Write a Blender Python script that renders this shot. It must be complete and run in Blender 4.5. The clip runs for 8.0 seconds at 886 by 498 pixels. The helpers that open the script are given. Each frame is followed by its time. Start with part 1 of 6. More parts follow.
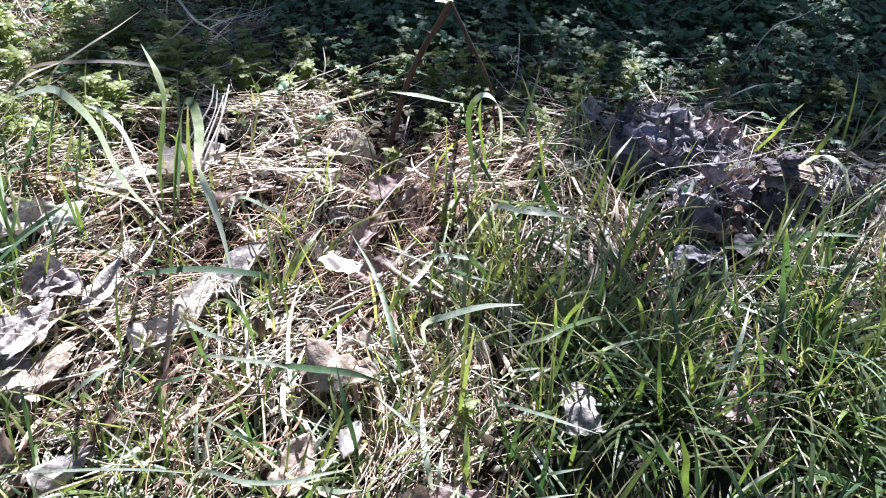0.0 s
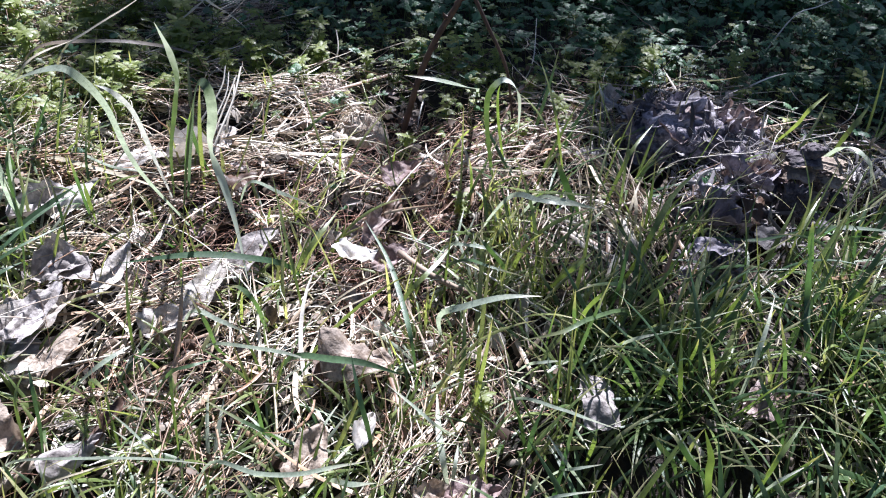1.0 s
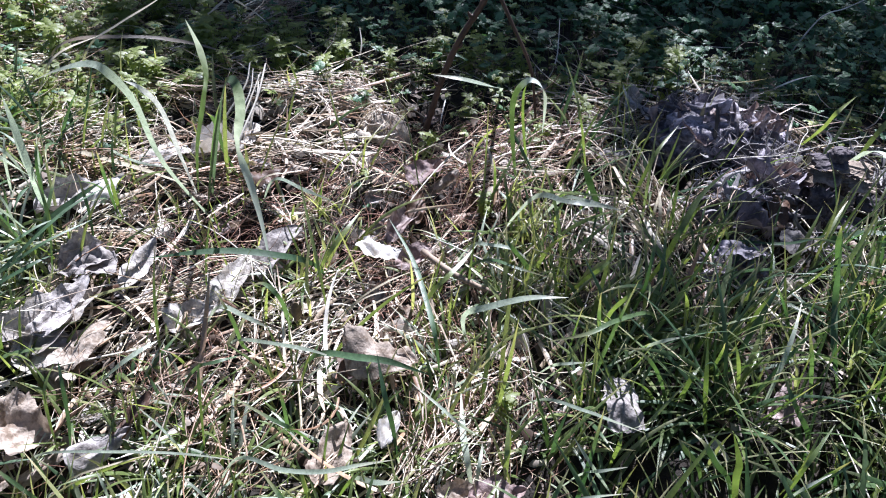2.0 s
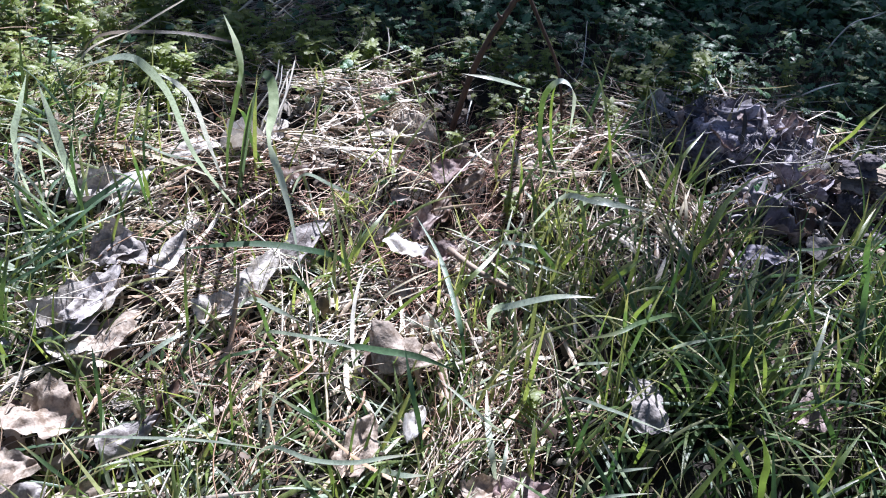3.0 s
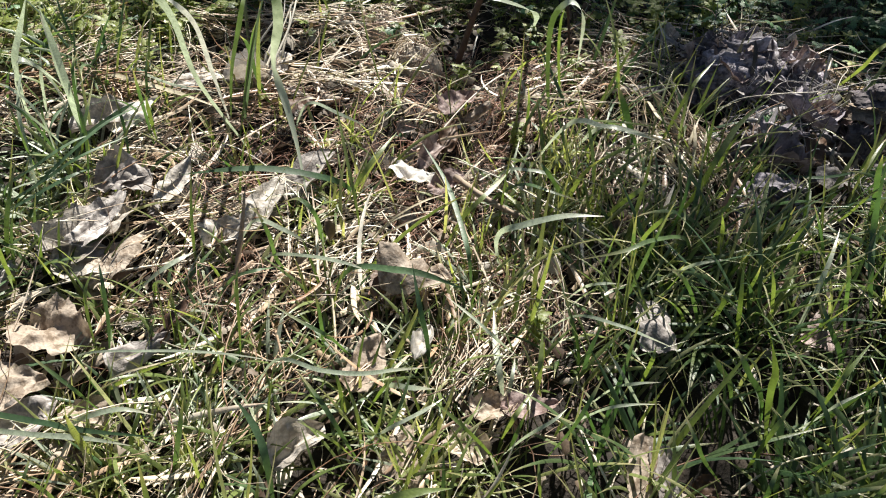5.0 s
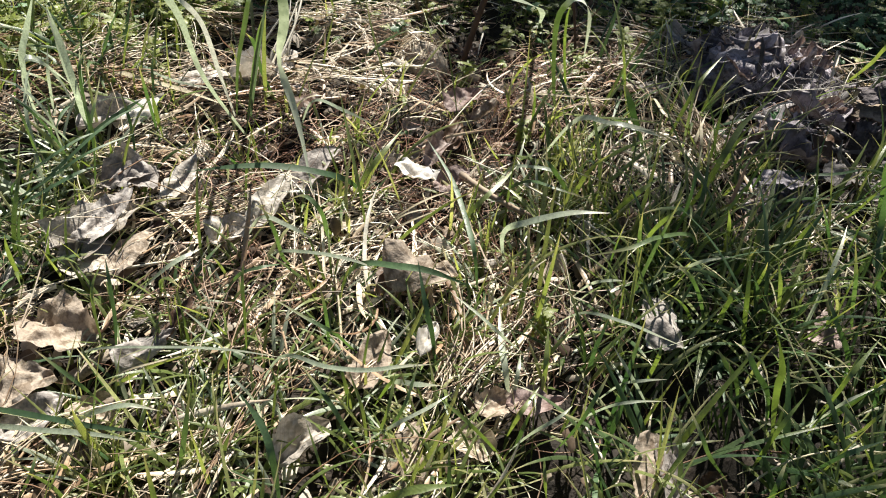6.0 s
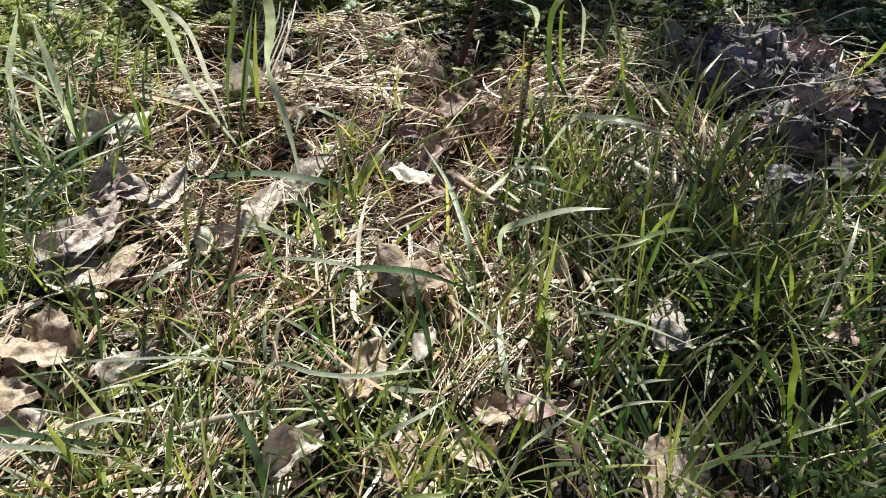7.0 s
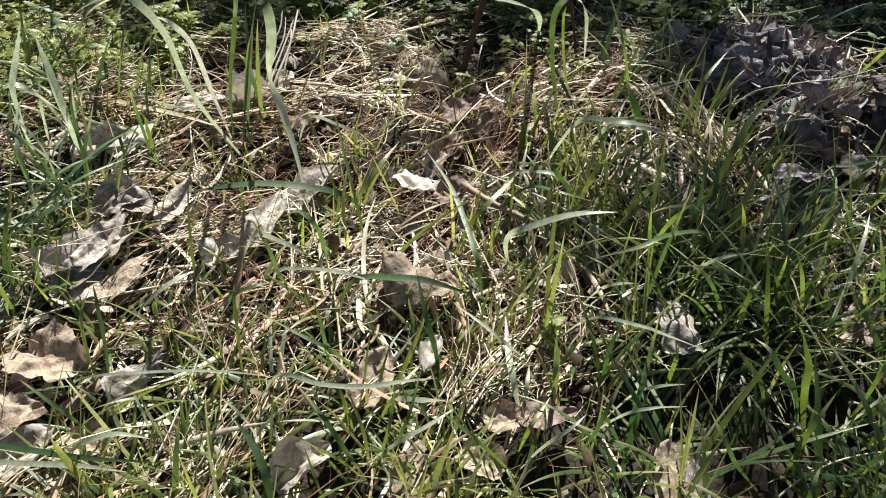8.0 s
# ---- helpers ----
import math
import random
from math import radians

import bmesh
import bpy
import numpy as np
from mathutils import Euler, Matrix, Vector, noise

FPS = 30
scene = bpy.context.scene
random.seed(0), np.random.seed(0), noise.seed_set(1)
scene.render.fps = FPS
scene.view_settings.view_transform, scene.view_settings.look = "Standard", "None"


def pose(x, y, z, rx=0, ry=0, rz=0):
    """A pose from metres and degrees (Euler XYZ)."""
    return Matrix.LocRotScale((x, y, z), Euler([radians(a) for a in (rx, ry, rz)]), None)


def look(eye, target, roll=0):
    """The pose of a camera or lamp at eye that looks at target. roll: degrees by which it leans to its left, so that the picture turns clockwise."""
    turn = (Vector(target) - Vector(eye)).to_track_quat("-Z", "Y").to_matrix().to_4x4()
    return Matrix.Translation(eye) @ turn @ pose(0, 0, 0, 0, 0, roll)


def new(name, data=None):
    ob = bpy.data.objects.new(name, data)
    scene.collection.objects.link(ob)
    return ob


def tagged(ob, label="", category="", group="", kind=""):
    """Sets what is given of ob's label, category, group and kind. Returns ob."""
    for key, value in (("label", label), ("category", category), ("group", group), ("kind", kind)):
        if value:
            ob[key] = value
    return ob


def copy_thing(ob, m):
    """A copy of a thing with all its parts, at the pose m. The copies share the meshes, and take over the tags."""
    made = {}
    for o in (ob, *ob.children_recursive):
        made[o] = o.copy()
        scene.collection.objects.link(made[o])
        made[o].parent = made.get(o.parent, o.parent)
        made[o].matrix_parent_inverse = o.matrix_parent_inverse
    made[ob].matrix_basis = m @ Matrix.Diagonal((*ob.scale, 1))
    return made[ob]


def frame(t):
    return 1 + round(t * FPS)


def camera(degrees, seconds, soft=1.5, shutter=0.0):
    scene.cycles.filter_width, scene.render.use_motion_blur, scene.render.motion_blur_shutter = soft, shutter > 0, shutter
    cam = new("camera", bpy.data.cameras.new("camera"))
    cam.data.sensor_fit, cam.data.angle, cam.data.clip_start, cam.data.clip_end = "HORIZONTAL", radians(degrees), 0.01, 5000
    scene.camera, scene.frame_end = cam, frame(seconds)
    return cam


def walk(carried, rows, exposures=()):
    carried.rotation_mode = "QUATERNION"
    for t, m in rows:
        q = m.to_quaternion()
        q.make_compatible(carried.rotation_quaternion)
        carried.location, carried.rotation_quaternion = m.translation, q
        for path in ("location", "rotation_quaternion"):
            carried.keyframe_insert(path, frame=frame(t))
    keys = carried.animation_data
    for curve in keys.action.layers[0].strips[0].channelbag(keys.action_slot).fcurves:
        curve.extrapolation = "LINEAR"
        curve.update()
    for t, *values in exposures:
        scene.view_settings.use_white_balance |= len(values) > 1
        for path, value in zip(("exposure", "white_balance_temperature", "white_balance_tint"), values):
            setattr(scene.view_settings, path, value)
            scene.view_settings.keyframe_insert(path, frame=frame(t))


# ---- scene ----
cam = camera(61.6, 8.0, soft=1.05)
PATH = [
    (0, (0.023, 0.034, 0.562), (0.001, 1.523, -0.773), 1.9),
    (0.5, (0.013, 0.041, 0.558), (-0.005, 1.514, -0.796), 2.6),
    (1, (0.011, 0.046, 0.553), (-0.02, 1.51, -0.809), 2.5),
    (1.5, (0.007, 0.048, 0.554), (-0.038, 1.507, -0.814), 2.3),
    (3, (-0.014, 0.038, 0.553), (-0.112, 1.499, -0.81), 2.8),
    (3.5, (-0.014, 0.035, 0.551), (-0.123, 1.498, -0.807), 2.6),
    (4, (-0.017, 0.03, 0.547), (-0.127, 1.479, -0.828), 2.8),
    (4.5, (-0.015, 0.017, 0.528), (-0.115, 1.432, -0.882), 2.7),
    (4.7, (-0.015, 0.014, 0.523), (-0.109, 1.415, -0.902), 2.8),
    (6, (-0.015, 0.012, 0.52), (-0.124, 1.406, -0.91), 2.4),
    (6.5, (-0.013, 0.012, 0.517), (-0.13, 1.402, -0.916), 1.8),
    (6.6, (-0.012, 0.0125, 0.513), (-0.134, 1.412, -0.912), 1.6),
    (6.7, (-0.009, 0.0135, 0.507), (-0.151, 1.437, -0.892), 1.2),
    (6.8, (-0.006, 0.0145, 0.501), (-0.155, 1.450, -0.886), 0.7),
    (6.9, (-0.004, 0.0155, 0.495), (-0.146, 1.452, -0.891), 0.3),
    (7, (-0.002, 0.016, 0.491), (-0.145, 1.454, -0.892), 0.0),
    (7.2, (0.002, 0.019, 0.488), (-0.162, 1.464, -0.892), -0.7),
    (7.3, (0.004, 0.021, 0.487), (-0.162, 1.466, -0.891), -1.0),
    (7.5, (0.006, 0.024, 0.485), (-0.148, 1.469, -0.889), -1.5),
    (8, (0.001, 0.021, 0.489), (-0.168, 1.465, -0.884), -1.8),
]
EXPOSURES = [(0, 2.03, 5600, 18), (1, 1.73, 5550, 18), (1.7, 1.66, 5450, 18), (3.6, 1.57, 5400, 18), (4.2, 1.47, 6050, 10), (6.5, 1.38, 6700, 7), (8, 1.32, 6700, 7)]
walk(cam, [(t, look(eye, target, roll)) for t, eye, target, roll in PATH], EXPOSURES)

# ---- light: a clear spring sky, the sun ahead of the camera ----
SUN_EL, SUN_AZ = radians(44), radians(7)
world = bpy.data.worlds.new("sky")
scene.world = world
world.use_nodes = True
sky = world.node_tree.nodes.new("ShaderNodeTexSky")
sky.sky_type, sky.sun_disc, sky.sun_elevation, sky.sun_rotation = "NISHITA", False, SUN_EL, SUN_AZ
world.node_tree.links.new(sky.outputs[0], world.node_tree.nodes["Background"].inputs[0])
world.node_tree.nodes["Background"].inputs[1].default_value = 0.028
lamp = bpy.data.lights.new("sun", "SUN")
lamp.energy, lamp.angle, lamp.color = 5.0, radians(0.6), (1.0, 0.95, 0.87)
sun = new("sun", lamp)
to_sun = Vector((math.sin(SUN_AZ) * math.cos(SUN_EL), math.cos(SUN_AZ) * math.cos(SUN_EL), math.sin(SUN_EL)))
sun.matrix_world = look(to_sun * 30, (0, 0, 0))

rng = np.random.default_rng(7)


# ---- materials ----
def plant_material(name, colours, through_light=0.35, rough=0.45, gloss=0.5, island=True, tip=None, stripes=0.0, veins=0.0,
                   blotch=0.35, blotch_scale=45.0, relief=0.25, grain_scale=420.0, stain_shade=None, tip_from=0.98, relief_depth=0.0006, relief_scale=0, old=None, shine=(1.3, 1.4, 0.65)):
    """A thin leafy surface: colour by piece, blotches, fine grain, stripes along it, and light that shines through it."""
    m = bpy.data.materials.new(name)
    m.use_nodes = True
    n, l = m.node_tree.nodes, m.node_tree.links
    n.clear()
    out = n.new("ShaderNodeOutputMaterial")
    bsdf = n.new("ShaderNodeBsdfPrincipled")
    if island:
        rnd = n.new("ShaderNodeNewGeometry").outputs["Random Per Island"]
    else:
        rnd = n.new("ShaderNodeObjectInfo").outputs["Random"]
    ramp = n.new("ShaderNodeValToRGB")
    ramp.color_ramp.interpolation = "LINEAR"
    while len(ramp.color_ramp.elements) < len(colours):
        ramp.color_ramp.elements.new(0.5)
    for i, c in enumerate(colours):
        e = ramp.color_ramp.elements[i]
        e.position, e.color = i / max(1, len(colours) - 1), (*c, 1)
    l.new(rnd, ramp.inputs[0])
    col = ramp.outputs[0]
    coord = n.new("ShaderNodeTexCoord")

    def noise_of(scale, detail, source="Object"):
        t = n.new("ShaderNodeTexNoise")
        t.inputs["Scale"].default_value, t.inputs["Detail"].default_value = scale, detail
        l.new(coord.outputs[source], t.inputs["Vector"])
        return t.outputs["Fac"]

    def mixed(fac, a, b, blend="MIX"):
        x = n.new("ShaderNodeMix")
        x.data_type, x.blend_type = "RGBA", blend
        for s, v in ((x.inputs[0], fac), (x.inputs[6], a), (x.inputs[7], b)):
            if isinstance(v, (int, float)):
                s.default_value = v
            elif isinstance(v, tuple):
                s.default_value = (*v, 1)
            else:
                l.new(v, s)
        return x.outputs[2]

    def ranged(v, a, b, c, d):
        r = n.new("ShaderNodeMapRange")
        l.new(v, r.inputs[0])
        for i, q in enumerate((a, b, c, d)):
            r.inputs[i + 1].default_value = q
        return r.outputs[0]

    big = noise_of(blotch_scale, 3)
    fine = noise_of(grain_scale, 2)
    col = mixed(1.0, col, mixed(ranged(big, 0.3, 0.7, 0, 1), (1 - blotch,) * 3, (1 + blotch * 0.6,) * 3), "MULTIPLY")
    col = mixed(1.0, col, mixed(ranged(fine, 0.3, 0.7, 0, 1), (0.82,) * 3, (1.14,) * 3), "MULTIPLY")
    if old:
        col = mixed(ranged(noise_of(9, 3), 0.42, 0.6, 0, 0.85), col, mixed(1.0, col, old, "MULTIPLY"))
    height = fine
    uv = n.new("ShaderNodeSeparateXYZ")
    l.new(coord.outputs["UV"], uv.inputs[0])
    if stripes:
        w = n.new("ShaderNodeMath")
        w.operation = "SINE"
        k = n.new("ShaderNodeMath")
        k.operation = "MULTIPLY"
        l.new(uv.outputs[0], k.inputs[0])
        k.inputs[1].default_value = 44.0
        l.new(k.outputs[0], w.inputs[0])
        s = ranged(w.outputs[0], -1, 1, 0, 1)
        col = mixed(1.0, col, mixed(s, (1 - stripes,) * 3, (1 + stripes * 0.5,) * 3), "MULTIPLY")
        height = s
    if veins:
        # side veins slant away from the midrib
        a = n.new("ShaderNodeMath")
        a.operation = "SUBTRACT"
        l.new(uv.outputs[0], a.inputs[0])
        a.inputs[1].default_value = 0.5
        b = n.new("ShaderNodeMath")
        b.operation = "ABSOLUTE"
        l.new(a.outputs[0], b.inputs[0])
        c = n.new("ShaderNodeMath")
        c.operation = "SUBTRACT"
        l.new(uv.outputs[1], c.inputs[0])
        l.new(b.outputs[0], c.inputs[1])
        d = n.new("ShaderNodeMath")
        d.operation = "MULTIPLY"
        l.new(c.outputs[0], d.inputs[0])
        d.inputs[1].default_value = 48.0
        e = n.new("ShaderNodeMath")
        e.operation = "SINE"
        l.new(d.outputs[0], e.inputs[0])
        v = ranged(e.outputs[0], 0.75, 1.0, 0, 1)
        rib = ranged(b.outputs[0], 0.0, 0.035, 1, 0)
        both = n.new("ShaderNodeMath")
        both.operation = "MAXIMUM"
        l.new(v, both.inputs[0])
        l.new(rib, both.inputs[1])
        col = mixed(1.0, col, mixed(both.outputs[0], (1, 1, 1), (1 + veins,) * 3), "MULTIPLY")
        height = both.outputs[0]
    # stains on leaves; on rotten wood and wads, shade of gaps and creases
    if stain_shade:
        spots = noise_of(130, 5)
        col = mixed(ranged(spots, 0.48, 0.62, 0, 0.75), col, stain_shade)
    if tip:
        edge = n.new("ShaderNodeMath")
        edge.operation = "MULTIPLY_ADD"
        l.new(big, edge.inputs[0])
        edge.inputs[1].default_value = 0.5
        l.new(uv.outputs[1], edge.inputs[2])
        col = mixed(ranged(edge.outputs[0], tip_from, tip_from + 0.27, 0, 0.9), col, tip)
    l.new(col, bsdf.inputs["Base Color"])
    l.new(ranged(fine, 0.3, 0.7, rough - 0.08, rough + 0.12), bsdf.inputs["Roughness"])
    bsdf.inputs["Specular IOR Level"].default_value = gloss
    bump = n.new("ShaderNodeBump")
    bump.inputs["Strength"].default_value, bump.inputs["Distance"].default_value = relief, relief_depth
    if relief_scale:
        height = noise_of(relief_scale, 6)
    l.new(height, bump.inputs["Height"])
    l.new(bump.outputs[0], bsdf.inputs["Normal"])
    if through_light:
        tr = n.new("ShaderNodeBsdfTranslucent")
        l.new(mixed(1.0, col, shine, "MULTIPLY"), tr.inputs[0])
        mx = n.new("ShaderNodeMixShader")
        mx.inputs[0].default_value = through_light
        l.new(bsdf.outputs[0], mx.inputs[1])
        l.new(tr.outputs[0], mx.inputs[2])
        l.new(mx.outputs[0], out.inputs[0])
    else:
        l.new(bsdf.outputs[0], out.inputs[0])
    return m


def ground_material():
    m = bpy.data.materials.new("soil_with_litter")
    m.use_nodes = True
    n, l = m.node_tree.nodes, m.node_tree.links
    bsdf = n["Principled BSDF"]
    coord = n.new("ShaderNodeTexCoord")

    def noise_of(scale, detail):
        t = n.new("ShaderNodeTexNoise")
        t.inputs["Scale"].default_value, t.inputs["Detail"].default_value = scale, detail
        l.new(coord.outputs["Object"], t.inputs["Vector"])
        return t.outputs["Fac"]

    ramp = n.new("ShaderNodeValToRGB")
    for i, (p, c) in enumerate(((0.3, (0.008, 0.006, 0.004)), (0.55, (0.02, 0.014, 0.010)), (0.75, (0.06, 0.045, 0.031)))):
        if i > 1:
            ramp.color_ramp.elements.new(p)
        ramp.color_ramp.elements[i].position, ramp.color_ramp.elements[i].color = p, (*c, 1)
    l.new(noise_of(70, 8), ramp.inputs[0])
    # beyond the bare patch the soil is covered by green growth
    green = n.new("ShaderNodeValToRGB")
    green.color_ramp.elements[0].color, green.color_ramp.elements[1].color = (0.014, 0.03, 0.009, 1), (0.055, 0.085, 0.026, 1)
    l.new(noise_of(25, 8), green.inputs[0])
    away = n.new("ShaderNodeVectorMath")
    away.operation = "DISTANCE"
    l.new(coord.outputs["Object"], away.inputs[0])
    away.inputs[1].default_value = (0, 0.7, 0)
    edge = n.new("ShaderNodeMapRange")
    wander = n.new("ShaderNodeMath")
    wander.operation = "MULTIPLY_ADD"
    l.new(noise_of(3, 6), wander.inputs[0])
    wander.inputs[1].default_value = 1.6
    l.new(away.outputs["Value"], wander.inputs[2])
    l.new(wander.outputs[0], edge.inputs[0])
    edge.inputs[1].default_value, edge.inputs[2].default_value = 1.9, 2.7
    mx = n.new("ShaderNodeMix")
    mx.data_type = "RGBA"
    l.new(edge.outputs[0], mx.inputs[0])
    l.new(ramp.outputs[0], mx.inputs[6])
    l.new(green.outputs[0], mx.inputs[7])
    l.new(mx.outputs[2], bsdf.inputs["Base Color"])
    bsdf.inputs["Roughness"].default_value = 0.95
    bump = n.new("ShaderNodeBump")
    bump.inputs["Strength"].default_value, bump.inputs["Distance"].default_value = 0.8, 0.006
    l.new(noise_of(160, 6), bump.inputs["Height"])
    l.new(bump.outputs[0], bsdf.inputs["Normal"])
    return m


STRAW_TIP = (0.42, 0.36, 0.2)
GREENS = [(0.035, 0.075, 0.03), (0.062, 0.116, 0.043), (0.1, 0.152, 0.058), (0.16, 0.2, 0.08), (0.25, 0.28, 0.14)]
M_SOIL = ground_material()
M_GRASS = plant_material("green_grass", GREENS, 0.38, 0.32, 0.9, tip=STRAW_TIP, stripes=0.18, shine=(1.2, 1.35, 0.75))
# sunny and fine grass: yellower copies with the sun's glow in their greens
M_SUNNY = plant_material("sunny_grass", [(0.07, 0.115, 0.035), (0.13, 0.18, 0.055), (0.21, 0.25, 0.085), (0.3, 0.32, 0.13), (0.42, 0.41, 0.23)], 0.42, 0.32, 0.9, tip=STRAW_TIP, stripes=0.18)
M_FINE = plant_material("fine_grass", [(0.09, 0.135, 0.04), (0.17, 0.215, 0.07), (0.26, 0.29, 0.11), (0.36, 0.37, 0.17), (0.5, 0.48, 0.3)], 0.45, 0.33, 0.9, tip=STRAW_TIP, stripes=0.18)
M_FINE_DARK = plant_material("fine_dark_grass", [(0.045, 0.085, 0.03), (0.08, 0.13, 0.04), (0.13, 0.175, 0.055), (0.2, 0.235, 0.085), (0.33, 0.33, 0.2)], 0.4, 0.33, 0.9, tip=STRAW_TIP, stripes=0.18)
M_STRAW = plant_material("dry_straw", [(0.13, 0.075, 0.05), (0.34, 0.24, 0.165), (0.54, 0.46, 0.34), (0.66, 0.59, 0.48), (0.73, 0.67, 0.57), (0.78, 0.73, 0.64)],
                         0.12, 0.4, 0.6, blotch=0.4, old=(0.6, 0.42, 0.31))
M_RED = plant_material("reddish_stems", [(0.07, 0.03, 0.02), (0.24, 0.11, 0.075), (0.46, 0.28, 0.2), (0.68, 0.52, 0.42)], 0.1, 0.55, 0.4, blotch=0.4)
M_BITS = plant_material("leaf_crumbs", [(0.05, 0.03, 0.02), (0.11, 0.075, 0.05), (0.2, 0.15, 0.115), (0.38, 0.32, 0.26), (0.58, 0.52, 0.45)], 0.15, 0.6, 0.3, blotch=0.45)
M_STRIPS = plant_material("weathered_strips", [(0.04, 0.035, 0.038), (0.15, 0.136, 0.14), (0.28, 0.258, 0.265), (0.40, 0.375, 0.375), (0.5, 0.47, 0.45)], 0.08, 0.6, 0.3, blotch=0.5)
M_COVER = plant_material("weed_leaf", [(0.075, 0.12, 0.035), (0.16, 0.22, 0.055), (0.27, 0.32, 0.085), (0.43, 0.44, 0.18)], 0.55, 0.4, 0.6,
                         veins=-0.25)
# leaf greens with the bluish tone of the shade mixed in
M_BROAD = plant_material("broad_weed_leaf", [(0.03, 0.09, 0.042), (0.058, 0.148, 0.065), (0.1, 0.21, 0.092), (0.17, 0.285, 0.145)], 0.4, 0.42, 0.6, veins=-0.2)
M_STEM = plant_material("weed_stem", [(0.08, 0.12, 0.03), (0.14, 0.13, 0.05)], 0.0, 0.5, 0.4)
BLADE = {
    "green": plant_material("blade_green", [(0.06, 0.115, 0.045), (0.115, 0.17, 0.07)], 0.4, 0.38, 0.7, island=False, tip=STRAW_TIP, stripes=0.11, relief=0.12),
    "dark": plant_material("blade_dark", [(0.055, 0.105, 0.052), (0.085, 0.145, 0.07)], 0.32, 0.45, 0.5, island=False, stripes=0.11, relief=0.12),
    # pale base has the silvery sheen of the sun mixed in
    "pale": plant_material("blade_pale", [(0.34, 0.4, 0.3), (0.47, 0.52, 0.41)], 0.42, 0.32, 0.8, island=False, tip=(0.55, 0.52, 0.4), stripes=0.16, relief=0.12, shine=(1.1, 1.12, 0.95)),
    # yellow-green base includes the glow of blades seen against the sun
    "lime": plant_material("blade_lime", [(0.13, 0.185, 0.05), (0.21, 0.25, 0.085)], 0.36, 0.36, 0.7, island=False, stripes=0.11, relief=0.12),
    # the white of the tip stands for sun reflected off it
    "turned": plant_material("blade_lit_tip", [(0.1, 0.16, 0.04), (0.14, 0.2, 0.055)], 0.2, 0.4, 0.6, island=False, tip=(0.62, 0.66, 0.58), stripes=0.11, relief=0.12, tip_from=0.68, shine=(1.2, 1.25, 0.95)),
    "straw": plant_material("blade_straw", [(0.5, 0.43, 0.3), (0.6, 0.54, 0.42)], 0.2, 0.5, 0.4, island=False, stripes=0.11, relief=0.12),
    "stalk": plant_material("blade_stalk", [(0.5, 0.45, 0.36), (0.6, 0.56, 0.48)], 0.0, 0.5, 0.4, island=False),
    # dark base carries the shade under the fold; the far end is pale
    "folded": plant_material("blade_folded", [(0.05, 0.085, 0.04), (0.085, 0.125, 0.06)], 0.4, 0.33, 0.8, island=False, tip=(0.55, 0.6, 0.48), stripes=0.14, relief=0.12, tip_from=0.7, shine=(1.1, 1.12, 0.95)),
    "white": plant_material("blade_white", [(0.5, 0.52, 0.42), (0.66, 0.66, 0.58)], 0.3, 0.35, 0.7, island=False, stripes=0.14, relief=0.12, shine=(1.0, 1.0, 0.95)),
    "striped": plant_material("blade_striped", [(0.38, 0.45, 0.34), (0.55, 0.6, 0.5)], 0.42, 0.32, 0.9, island=False, stripes=0.5, relief=0.12, shine=(1.1, 1.12, 0.95)),
    # brown lowered in tone to stand for shade over the arched blade
    "brown": plant_material("blade_brown", [(0.2, 0.16, 0.115), (0.25, 0.2, 0.145)], 0.2, 0.5, 0.4, island=False, stripes=0.11, relief=0.12),
}
